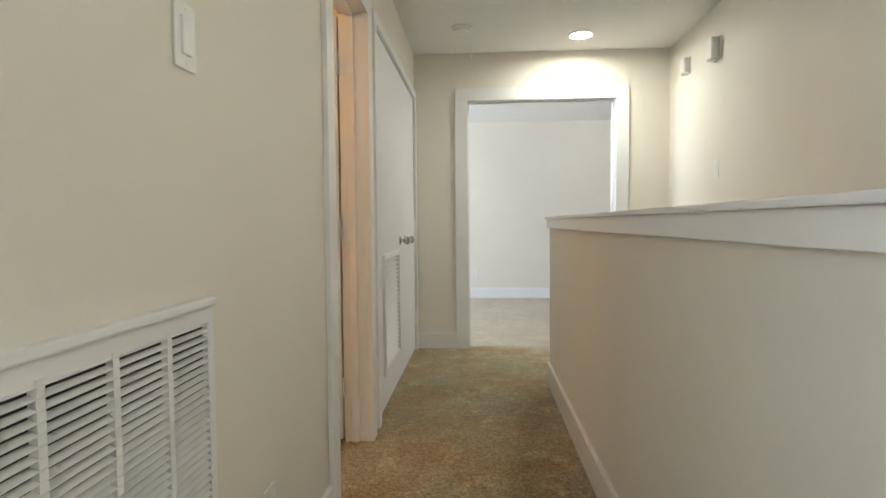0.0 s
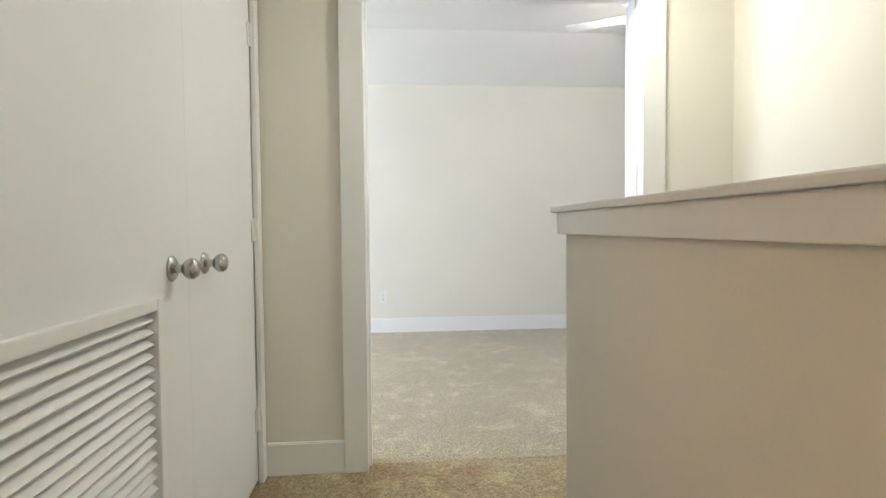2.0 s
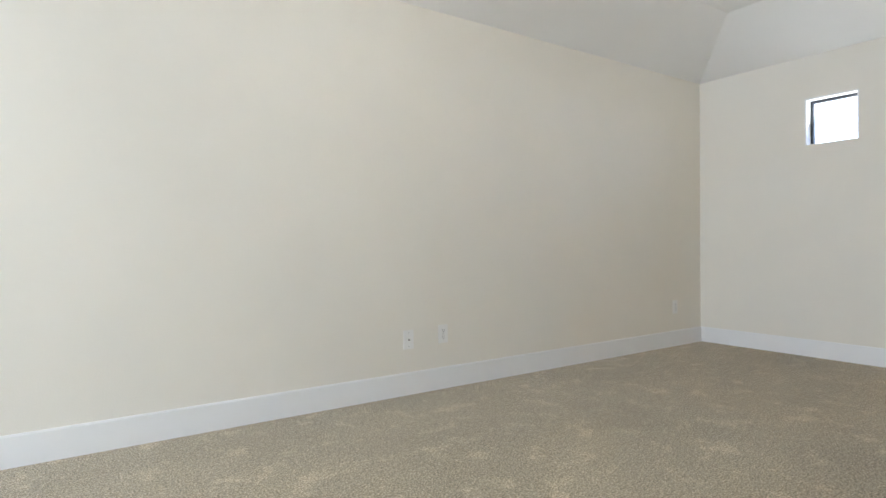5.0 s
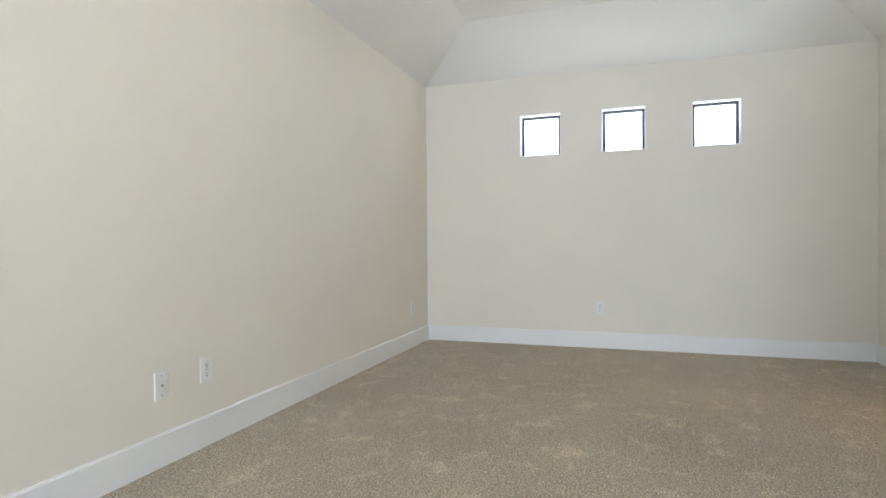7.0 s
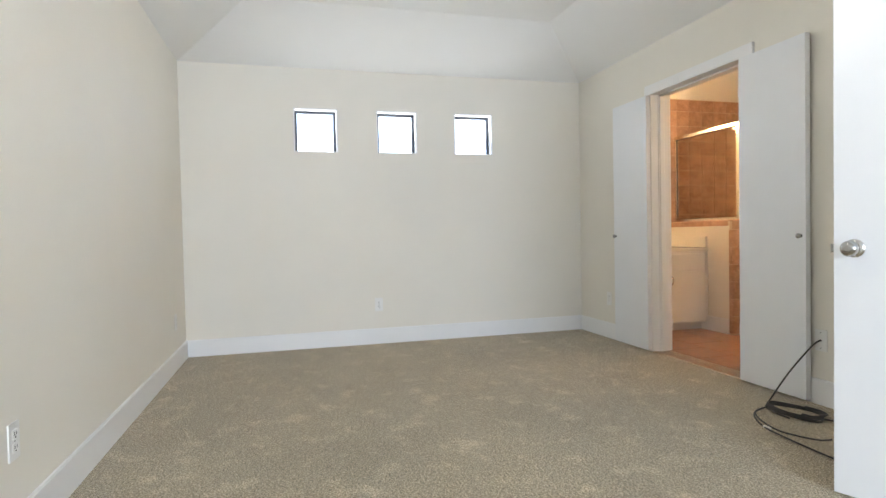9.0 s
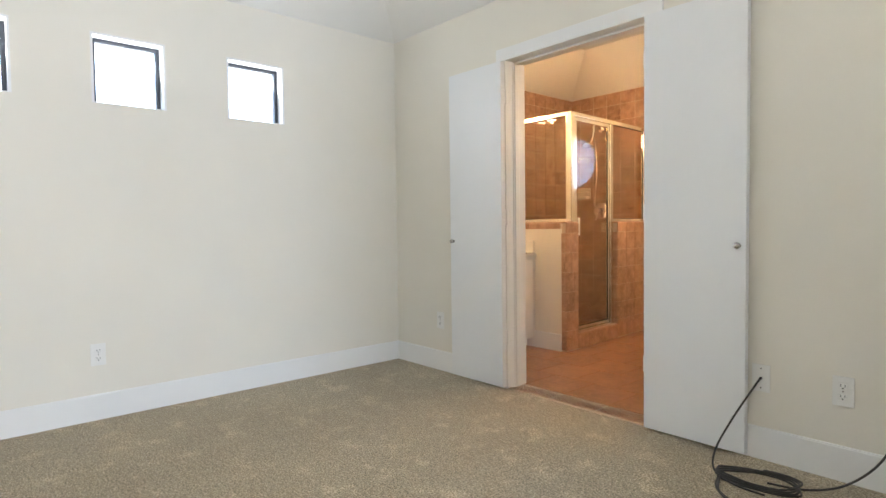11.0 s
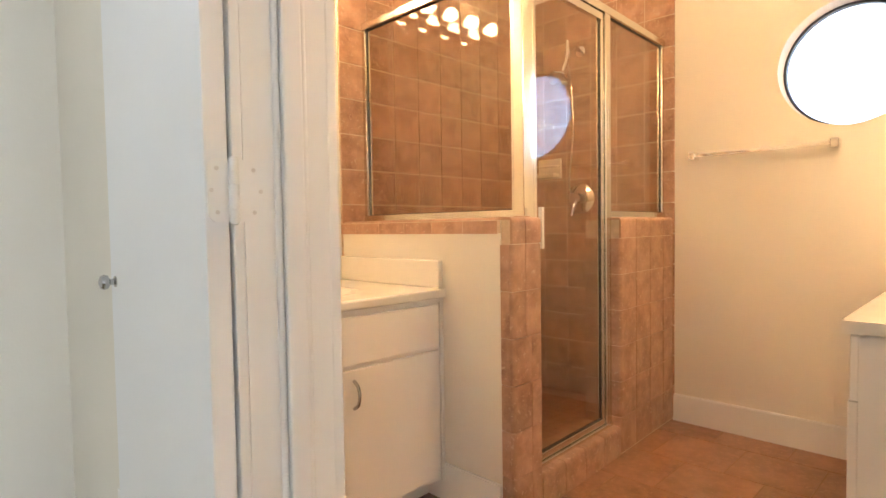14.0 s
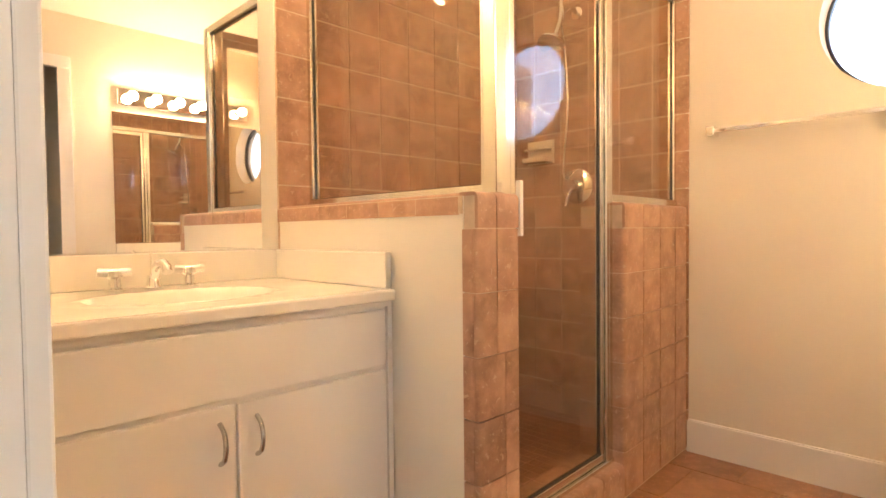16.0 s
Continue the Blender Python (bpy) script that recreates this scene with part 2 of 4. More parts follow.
def tube(points, radius, steps=10, closed=False):
    """Round tube along a smooth line through the points."""
    pts = [Vector(p) for p in points]
    line = []
    for i in range(len(pts) - 1):
        p0, p1, p2, p3 = pts[max(i - 1, 0)], pts[i], pts[i + 1], pts[min(i + 2, len(pts) - 1)]
        for k in range(6):
            t = k / 6
            line.append(0.5 * (2 * p1 + (p2 - p0) * t + (2 * p0 - 5 * p1 + 4 * p2 - p3) * t * t + (3 * p1 - p0 - 3 * p2 + p3) * t ** 3))
    line.append(pts[-1])
    bm = bmesh.new()
    rings = []
    side = None
    for i, p in enumerate(line):
        d = (line[min(i + 1, len(line) - 1)] - line[max(i - 1, 0)]).normalized()
        if side is None:
            side = d.orthogonal().normalized()
        side = (side - d * side.dot(d)).normalized()
        up = d.cross(side)
        rings.append([bm.verts.new(p + radius * (math.cos(a) * side + math.sin(a) * up)) for a in (2 * math.pi * k / steps for k in range(steps))])
    for a, b in zip(rings, rings[1:]):
        for k in range(steps):
            bm.faces.new((a[k], a[(k + 1) % steps], b[(k + 1) % steps], b[k]))
    bm.faces.new(rings[0][::-1])
    bm.faces.new(rings[-1])
    return bm


def part(name, bm, mat, parent=None, label="", smooth=False):
    me = bpy.data.meshes.new(name)
    bm.to_mesh(me)
    bm.free()
    me.materials.append(mat)
    if smooth:
        me.polygons.foreach_set("use_smooth", [True] * len(me.polygons))
        me.set_sharp_from_angle(angle=radians(40))
    ob = new(name, me)
    if parent:
        ob.parent = parent
        ob.matrix_parent_inverse = parent.matrix_basis.inverted()
    return tagged(ob, label)


def structure(name, bm, mat, label="", category=""):
    return tagged(part(name, bm, mat), label, category, kind="structure")


def thing(name, at, label, category, group=""):
    ob = new(name)
    ob.location = at
    ob.empty_display_size = 0.1
    return tagged(ob, label, category, group)


def cut(a0, a1, z0, z1, holes):
    """Rectangles of a wall of that span left over by the holes (a0, a1, z0, z1)."""
    xs = sorted({a0, a1, *[min(max(v, a0), a1) for h in holes for v in h[:2]]})
    for x0, x1 in zip(xs, xs[1:]):
        mid = (x0 + x1) / 2
        z = z0
        for h in sorted((h for h in holes if h[0] < mid < h[1]), key=lambda h: h[2]):
            if h[2] > z:
                yield x0, x1, z, h[2]
            z = h[3]
        if z < z1:
            yield x0, x1, z, z1


def wall_x(name, y0, y1, x0, x1, z0, z1, holes=(), mat=None, label=""):
    bm = bmesh.new()
    for a, b, c, d in cut(x0, x1, z0, z1, holes):
        box(bm, a, b, y0, y1, c, d)
    return structure(name, bm, mat or CREAM, label or "smooth cream painted wall", "wall")


def wall_y(name, x0, x1, y0, y1, z0, z1, holes=(), mat=None, label=""):
    bm = bmesh.new()
    for a, b, c, d in cut(y0, y1, z0, z1, holes):
        box(bm, x0, x1, a, b, c, d)
    return structure(name, bm, mat or CREAM, label or "smooth cream painted wall", "wall")


# ---- plan ----
H = 2.42            # height of the walls
TOP = 2.95
XL, XE = -0.0265, 2.0205          # hall: closet side, stair side
YD, YD2 = 4.375, 4.495            # wall with the bedroom door
XW, XB = -3.8, 5.69             # bedroom west and east
YN, YS, YS2 = 7.53, 3.91, 3.765 # bedroom north, wall to the bathroom
XBW, XBE, YBS = 3.46, 5.85, 1.42
EN0, EN1, ENH = 0.4105, 1.6005, 2.035
BD0, BD1, BDH = 3.61, 4.54, 2.03
D0, D1 = 1.735, 2.368             # side door
C0, C1, C2 = 2.59, 3.585, 4.30  # closet leaves
WINS = [(6.255, 6.63), (5.545, 5.915), (4.82, 5.195)]
WZ0, WZ1 = 1.705, 2.08

# floors
structure("floor_carpet", boxed(XW - 0.05, XB + 0.02, YS, YN + 0.02, -0.2, 0), CARPET, "beige cut-pile carpet with brushed footmarks", "carpet")
bm = bmesh.new()
box(bm, XL - 0.1, 1.0455, -2.0, YD + 0.06, -0.2, 0.004)
box(bm, 1.0455, XE + 0.02, 3.255, YD + 0.06, -0.2, 0.004)
structure("floor_hall_carpet", bm, HALLCARPET, "beige cut-pile carpet, browner and blotchy in the hall", "carpet")
structure("floor_side_room", boxed(-1.9, XL - 0.1, 0.86, 2.5, -0.2, -0.004), CARPET, "beige carpet of the side room", "carpet")
structure("floor_stairwell", boxed(1.0455, XE + 0.1, -2.0, 3.255, -2.9, -2.7), CARPET, "carpet at the foot of the stairwell", "carpet")
structure("ground", boxed(-300, 300, -300, 300, -3.3, -3.2), GROUND, "pale dry ground around the house", "ground")

# hall walls
bm = bmesh.new()
for a, b, c, d in cut(-2.0, YD, 0, TOP, [(D0 - 0.02, D1 + 0.02, 0, 2.04), (C0 - 0.015, C2 + 0.015, 0, 2.06), (-1.8, -0.8, 0.8, 2.1)]):
    box(bm, XL - 0.12, XL, a, b, c, d)
bmesh.ops.remove_doubles(bm, verts=bm.verts, dist=1e-5)
structure("wall_hall_west", bm, CREAM, "cream painted hall wall with two doorways", "wall")
wall_y("wall_hall_east", XE, XE + 0.12, -2.0, YD, -2.9, TOP)
wall_x("wall_hall_south", -2.12, -2.0, XL - 0.12, XE + 0.12, -2.9, TOP)
wall_x("wall_bedroom_door", YD, YD2, XW - 0.15, XE + 0.12, 0, TOP, [(EN0 - 0.02, EN1 + 0.02, 0, ENH + 0.02)], label="cream wall around the bedroom doorway")
wall_y("wall_stairwell", 1.0455, 1.0655, -2.0, 3.385, -2.9, -0.2)
wall_x("wall_stairwell_end", 3.255, 3.385, 1.0655, XE, -2.9, -0.2)
structure("ceiling_hall", boxed(XL - 0.12, XE + 0.12, -2.0, YD, H, H + 0.1), CEIL, "flat white hall ceiling", "ceiling")
# side room and closet shells
wall_y("wall_side_room_west", -2.0, -1.9, 0.76, 2.56, -0.2, H + 0.1)
wall_x("wall_side_room_south", 0.76, 0.86, -1.9, XL - 0.12, -0.2, H + 0.1)
wall_x("wall_side_room_north", 2.46, 2.56, -1.9, XL - 0.12, -0.2, H + 0.1)
structure("ceiling_side_room", boxed(-1.9, XL - 0.12, 0.86, 2.46, H, H + 0.1), CEIL, "white ceiling of the side room", "ceiling")
wall_y("wall_closet_back", -0.8, -0.7, 2.56, YD, -0.2, H + 0.1)

# bedroom walls
wall_x("wall_north", YN, YN + 0.15, XW - 0.15, XB + 0.2, -0.2, TOP)
wall_y("wall_east", XB, XB + 0.16, YS2, YN, -0.2, TOP, [(a, b, WZ0, WZ1) for a, b in WINS], label="cream wall with three small square windows")
wall_y("wall_west", XW - 0.15, XW, YD2, YN, -0.2, TOP, [(4.7, 7.1, 0.6, 2.2)])
bm = bmesh.new()
for a, b, c, d in cut(XE + 0.24, XB, -0.2, TOP, [(BD0 - 0.02, BD1 + 0.02, 0, BDH + 0.02)]):
    box(bm, a, b, YS2, YS, c, d)
structure("wall_south", bm, CREAM, "cream wall with the bathroom's double doorway", "wall")
wall_y("wall_jog", XE + 0.12, XE + 0.24, YS2, YD2, -0.2, TOP)


def tray(name, x0, x1, y0, y1, w, rise, label, foot=H):
    """Ceiling that slopes up from the walls to a raised flat middle."""
    bm = bmesh.new()
    lo = [bm.verts.new((x, y, foot)) for x, y in ((x0, y0), (x1, y0), (x1, y1), (x0, y1))]
    hi = [bm.verts.new((x, y, foot + rise)) for x, y in ((x0 + w, y0 + w), (x1 - w, y0 + w), (x1 - w, y1 - w), (x0 + w, y1 - w))]
    up = [bm.verts.new((x, y, foot + rise + 0.3)) for x, y in ((x0, y0), (x1, y0), (x1, y1), (x0, y1))]
    for k in range(4):
        j = (k + 1) % 4
        bm.faces.new((lo[k], hi[k], hi[j], lo[j]))
        bm.faces.new((lo[k], lo[j], up[j], up[k]))
    bm.faces.new(hi[::-1])
    bm.faces.new(up)
    bmesh.ops.recalc_face_normals(bm, faces=bm.faces)
    return structure(name, bm, CEIL, label, "ceiling")


tray("ceiling_bedroom", XW, XB, YS, YN, 0.59, 0.33, "white bedroom ceiling sloping up to a flat middle")

# bathroom shell
wall_y("wall_bath_east", XBE, XBE + 0.12, YBS, YS2, -0.2, TOP)
wall_y("wall_bath_west", XBW - 0.1, XBW, YBS, YS2, -0.2, TOP, [(3.02, 3.66, 0, 2.03)])
structure("floor_bath", boxed(2.3, XBE, YBS, YS - 0.01, -0.2, -0.0015), FGROUT, "brown grout bed under the bathroom floor tiles", "floor")
tray("ceiling_bath", XBW, XBE, YBS, YS2, 0.55, 0.3, "white bathroom ceiling sloping up to a flat middle", 2.36)
wall_x("wall_wc_north", 3.7, 3.8, 2.3, XBW - 0.1, -0.2, TOP)
wall_x("wall_wc_south", 2.8, 2.9, 2.3, XBW - 0.1, -0.2, TOP)
wall_y("wall_wc_west", 2.2, 2.3, 2.8, 3.8, -0.2, TOP)
structure("ceiling_wc", boxed(2.3, XBW - 0.1, 2.9, 3.7, H, H + 0.1), CEIL, "white ceiling of the dark side closet", "ceiling")
# south wall with the round window
OX, OZ, OR = 4.215, 1.682, 0.264
bm = bmesh.new()
N = 48
for y, flip in ((YBS, False), (YBS - 0.16, True)):
    ring = [bm.verts.new((OX + OR * math.cos(2 * math.pi * k / N), y, OZ + OR * math.sin(2 * math.pi * k / N))) for k in range(N)]
    rim = []
    for k in range(N):
        c, s = math.cos(2 * math.pi * k / N), math.sin(2 * math.pi * k / N)
        t = min((XBE - OX) / c if c > 1e-6 else 9, (OX - XBW) / -c if c < -1e-6 else 9, (TOP - OZ) / s if s > 1e-6 else 9, (OZ + 0.2) / -s if s < -1e-6 else 9)
        rim.append(bm.verts.new((OX + t * c, y, OZ + t * s)))
    for k in range(N):
        j = (k + 1) % N
        bm.faces.new((ring[k], ring[j], rim[j], rim[k]))
    corners = [bm.verts.new((x, y, z)) for x, z in ((XBE, TOP), (XBW, TOP), (XBW, -0.2), (XBE, -0.2))]
    for cv in corners:
        a = min((v for v in rim if abs(v.co.x - cv.co.x) < 1e-4), key=lambda v: (v.co - cv.co).length)
        b = min((v for v in rim if abs(v.co.z - cv.co.z) < 1e-4), key=lambda v: (v.co - cv.co).length)
        bm.faces.new((a, b, cv))
    if flip:
        for k in range(N):
            j = (k + 1) % N
            bm.faces.new((first[k], first[j], ring[j], ring[k]))
    first = ring
bmesh.ops.recalc_face_normals(bm, faces=bm.faces)
structure("wall_bath_south", bm, CREAM, "cream bathroom wall with a round window", "wall")
# pale bright sky seen beyond the windows
HAZE = glow_material("bright_hazy_sky", (0.62, 0.76, 1.0), 2.2)
HAZE_SOUTH = glow_material("clear_southern_sky", (0.55, 0.7, 1.0), 0.55)
structure("backdrop", boxed(60, 60.1, -70, 70, -3.2, 50), HAZE, "bright hazy sky far outside", "sky")
structure("backdrop_south", boxed(-70, 60, -70.1, -70, -3.2, 50), HAZE_SOUTH, "bright hazy sky far outside", "sky")
# roof over all and a strip on the sun's side, unseen, added against light leaks
structure("roof", boxed(-4.2, 6.2, -2.3, 7.9, 3.3, 3.45), STUCCO, "plain unseen roof added to keep sun and sky out", "roof")
wall_x("wall_outer_north", 7.72, 7.85, -4.2, 6.2, 2.9, 3.3, mat=STUCCO, label="plain unseen strip added under the roof against the sun")

# ---- trim ----


def base_x(x0, x1, y, s, h=0.138):
    """Baseboard along x on the wall face y; s: the side it stands on."""
    bm = bmesh.new()
    vs = box(bm, x0, x1, min(y, y + s * 0.015), max(y, y + s * 0.015), 0, h)
    bmesh.ops.bevel(bm, geom=[e for e in bm.edges if all(v.co.z > h - 1e-4 and abs(v.co.y - y) > 0.01 for v in e.verts)], offset=0.005, segments=2, affect="EDGES")
    return structure("baseboard", bm, WHITE, "tall flat white baseboard", "baseboard")


def base_y(y0, y1, x, s, h=0.138):
    bm = bmesh.new()
    box(bm, min(x, x + s * 0.015), max(x, x + s * 0.015), y0, y1, 0, h)
    bmesh.ops.bevel(bm, geom=[e for e in bm.edges if all(v.co.z > h - 1e-4 and abs(v.co.x - x) > 0.01 for v in e.verts)], offset=0.005, segments=2, affect="EDGES")
    return structure("baseboard", bm, WHITE, "tall flat white baseboard", "baseboard")


base_x(XL, EN0 - 0.1, YD, -1)
base_x(EN1 + 0.14, XE, YD, -1)
base_y(-2.0, D0 - 0.09, XL, 1)
base_y(3.385, YD - 0.015, XE, -1)
base_x(XW + 0.015, XB - 0.015, YN, -1)
base_y(YS, YN, XB, -1)
base_y(YD2, YN, XW, 1)
base_x(XE + 0.24, BD0 - 0.09, YS, 1)
base_x(BD1 + 0.09, XB - 0.015, YS, 1)
base_x(4.02, 4.94, YBS, 1)
base_x(4.942, 5.29, 2.829, 1)
base_x(XW + 0.015, EN0 - 0.1, YD2, 1)


def casing_x(name, x0, x1, z1, y, s, w=0.09, t=0.02):
    """Flat casing round an opening in a wall along x, on the face y."""
    top = thing(name, ((x0 + x1) / 2, y, 0), "flat white painted door casing", "trim")
    tagged(top, kind="structure")
    ya, yb = min(y, y + s * t), max(y, y + s * t)
    part("side_casing", boxed(x0 - w, x0, ya, yb, 0, z1, 0.003), WHITE, top)
    part("side_casing", boxed(x1, x1 + w, ya, yb, 0, z1, 0.003), WHITE, top)
    part("head_casing", boxed(x0 - w, x1 + w, ya, yb + (0.002 if s > 0 else 0), z1, z1 + w, 0.003), WHITE, top)
    return top


def casing_y(name, y0, y1, z1, x, s, w=0.09, t=0.02):
    top = thing(name, (x, (y0 + y1) / 2, 0), "flat white painted door casing", "trim")
    tagged(top, kind="structure")
    xa, xb = min(x, x + s * t), max(x, x + s * t)
    part("side_casing", boxed(xa, xb, y0 - w, y0, 0, z1, 0.003), WHITE, top)
    part("side_casing", boxed(xa, xb, y1, y1 + w, 0, z1, 0.003), WHITE, top)
    part("head_casing", boxed(xa, xb, y0 - w, y1 + w, z1, z1 + w, 0.003), WHITE, top)
    return top


def jamb_x(x0, x1, z1, ya, yb, stop):
    """Jamb lining with a stop bead, in a wall along x."""
    top = thing("door_jamb", ((x0 + x1) / 2, ya, 0), "white painted door jamb with stop bead", "trim")
    tagged(top, kind="structure")
    part("side_jamb", boxed(x0 - 0.02, x0, ya, yb, 0, z1), WHITE, top)
    part("side_jamb", boxed(x1, x1 + 0.02, ya, yb, 0, z1), WHITE, top)
    part("head_jamb", boxed(x0 - 0.02, x1 + 0.02, ya, yb, z1, z1 + 0.02), WHITE, top)
    a, b = stop
    part("stop", boxed(x0, x0 + 0.012, a, b, 0, z1 - 0.012, 0.004), WHITE, top)
    part("stop", boxed(x1 - 0.012, x1, a, b, 0, z1 - 0.012, 0.004), WHITE, top)
    for yy in (a - 0.006, b + 0.006):
        part("stop_bead", tube([(x0, yy, 0), (x0, yy, z1 / 2), (x0, yy, z1 - 0.012)], 0.006, 10), WHITE, top, smooth=True)
        part("stop_bead", tube([(x1, yy, 0), (x1, yy, z1 / 2), (x1, yy, z1 - 0.012)], 0.006, 10), WHITE, top, smooth=True)
    part("stop", boxed(x0, x1, a, b, z1 - 0.012, z1, 0.002), WHITE, top)
    return top


def jamb_y(y0, y1, z1, xa, xb, stop):
    top = thing("door_jamb", (xa, (y0 + y1) / 2, 0), "white painted door jamb with stop bead", "trim")
    tagged(top, kind="structure")
    part("side_jamb", boxed(xa, xb, y0 - 0.02, y0, 0, z1), WHITE, top)
    part("side_jamb", boxed(xa, xb, y1, y1 + 0.02, 0, z1), WHITE, top)
    part("head_jamb", boxed(xa, xb, y0 - 0.02, y1 + 0.02, z1, z1 + 0.02), WHITE, top)
    a, b = stop
    part("stop", boxed(a, b, y0, y0 + 0.012, 0, z1 - 0.012, 0.002), WHITE, top)
    part("stop", boxed(a, b, y1 - 0.012, y1, 0, z1 - 0.012, 0.002), WHITE, top)
    part("stop", boxed(a, b, y0, y1, z1 - 0.012, z1, 0.002), WHITE, top)
    return top


casing_x("casing_1", EN0, EN1, ENH, YD, -1, w=0.1)
casing_x("casing_2", EN0, EN1, ENH, YD2, 1)
jamb_x(EN0, EN1, ENH, YD, YD2, (YD + 0.05, YD + 0.085))
casing_x("casing_3", BD0, BD1, BDH, YS, 1, w=0.075, t=0.016)
casing_x("casing_4", BD0, BD1, BDH, YS2, -1, w=0.075)
jamb_x(BD0, BD1, BDH, YS2, YS, (YS2 + 0.05, YS2 + 0.085))
casing_y("casing_5", D0, D1, 2.02, XL, 1)
jamb_y(D0, D1, 2.02, XL - 0.12, XL, (XL - 0.085, XL - 0.05))
casing_y("casing_6", C0, C2, 2.05, XL, 1, w=0.055)
casing_y("casing_7", 3.04, 3.64, 2.01, XBW, 1, w=0.075)
structure("trim_threshold", boxed(BD0, BD1, YS - 0.012, YS + 0.012, -0.002, 0.006, 0.002), GROUT, "narrow edge strip between carpet and tile", "trim")


# ---- doors ----
def knob(parent, at, axis, label="satin nickel knob"):
    r = part("rosette", lathe([(0.0, 0), (0.032, 0), (0.032, 0.004), (0.027, 0.009), (0.012, 0.011)], axis, at), NICKEL, parent, smooth=True)
    k = part("knob", lathe([(0.011, 0.008), (0.011, 0.028), (0.02, 0.034), (0.027, 0.045), (0.027, 0.055), (0.02, 0.064), (0.008, 0.068), (0, 0.068)], axis, at), NICKEL, parent, label, smooth=True)
    return k


def small_knob(parent, at, axis):
    return part("knob", lathe([(0.011, 0), (0.011, 0.002), (0.006, 0.004), (0.006, 0.01), (0.013, 0.014), (0.0145, 0.02), (0.012, 0.026), (0.005, 0.029), (0, 0.029)], axis, at, 18), NICKEL, parent, "small nickel ball knob", smooth=True)


def hinge(parent, x, y, z, ax):
    """Butt hinge at a pin position, painted over; ax: which way its plates lie."""
    h = part("hinge", lathe([(0.006, 0), (0.006, 0.09)], "z", (x, y, z), 12), WHITE, parent, "painted-over butt hinge", smooth=True)
    bm = bmesh.new()
    if ax == "x":
        box(bm, x - 0.035, x + 0.035, y - 0.005, y - 0.001, z, z + 0.09, 0.0015)
    else:
        box(bm, x - 0.005, x - 0.001, y - 0.035, y + 0.035, z, z + 0.09, 0.0015)
    part("hinge_plate", bm, WHITE, h)
    for dz in (0.02, 0.045, 0.07):
        part("screw", lathe([(0, 0), (0.004, 0), (0.004, 0.001), (0, 0.0015)], "y", (x + (0.02 if ax == "x" else 0), y, z + dz), 8), NICKEL, h)


def rounded_plate(x, y_in, y_out, z0, z1, r, t):
    """Thin plate across x with two rounded outer corners."""
    s = 1 if y_out > y_in else -1
    arc = [(r * math.sin(k * math.pi / 10), r * math.cos(k * math.pi / 10)) for k in range(6)]
    rim = [(y_in, z0)] + [(y_out - s * (r - a), z0 + r - b) for a, b in arc] + [(y_out - s * (r - b), z1 - r + a) for a, b in arc] + [(y_in, z1)]
    bm = bmesh.new()
    sides = [[bm.verts.new((xx, y, z)) for y, z in rim] for xx in (x - t / 2, x + t / 2)]
    n = len(rim)
    for k in range(n):
        bm.faces.new((sides[0][k], sides[0][(k + 1) % n], sides[1][(k + 1) % n], sides[1][k]))
    bm.faces.new(sides[0])
    bm.faces.new(sides[1])
    bmesh.ops.recalc_face_normals(bm, faces=bm.faces)
    return bm


# wide bedroom door, swung back towards the wall
door = thing("door_1", (EN1 + 0.005, YD2 + 0.035, 0), "flat white bedroom door standing wide open", "door")
door.rotation_euler = (0, 0, radians(BDOOR))
bpy.context.view_layer.update()
W1 = 0.723


def leaf_part(name, bm, mat, parent, label="", smooth=False):
    """Part given in the leaf's own axes."""
    ob = part(name, bm, mat, None, label, smooth)
    ob.parent = parent
    return ob


leaf_part("door_leaf", boxed(0, W1, -0.02, 0.015, 0.012, ENH - 0.005, 0.002), DOORW, door)
for s in (1, -1):
    ax = "y" if s > 0 else "-y"
    leaf_part("rosette", lathe([(0.0, 0), (0.032, 0), (0.032, 0.004), (0.027, 0.009), (0.012, 0.011)], ax, (W1 - 0.064, 0.015 if s > 0 else -0.02, 0.891)), NICKEL, door, smooth=True)
    leaf_part("knob", lathe([(0.011, 0.008), (0.011, 0.028), (0.02, 0.034), (0.027, 0.045), (0.027, 0.055), (0.02, 0.064), (0.008, 0.068), (0, 0.068)], ax, (W1 - 0.064, 0.015 if s > 0 else -0.02, 0.891)), NICKEL, door, "satin nickel knob with a keyhole", smooth=True)
leaf_part("latch", boxed(W1 - 0.001, W1 + 0.012, -0.012, 0.007, 0.876, 0.906, 0.002), NICKEL, door)
for z in (0.2, 0.97, 1.72):
    h = leaf_part("hinge", lathe([(0.007, 0), (0.007, 0.09)], "z", (-0.004, -0.022, z), 12), WHITE, door, "painted-over butt hinge", smooth=True)
    made = [part("hinge_plate", rounded_plate(EN1 - 0.0014, YD2 + 0.012, YD2 - 0.034, z, z + 0.09, 0.012, 0.0022), WHITE, h)]
    for f, dz in ((0.6, 0.014), (0.84, 0.045), (0.6, 0.076)):
        made.append(part("screw", lathe([(0.0032, 0), (0.0032, 0.0006), (0.002, 0.001), (0, 0.0006)], "-x", (EN1 - 0.0025, YD2 + 0.012 - f * 0.046, z + dz), 10), SCREW, h))
    for piece in made:
        piece.matrix_parent_inverse = door.matrix_basis.inverted()

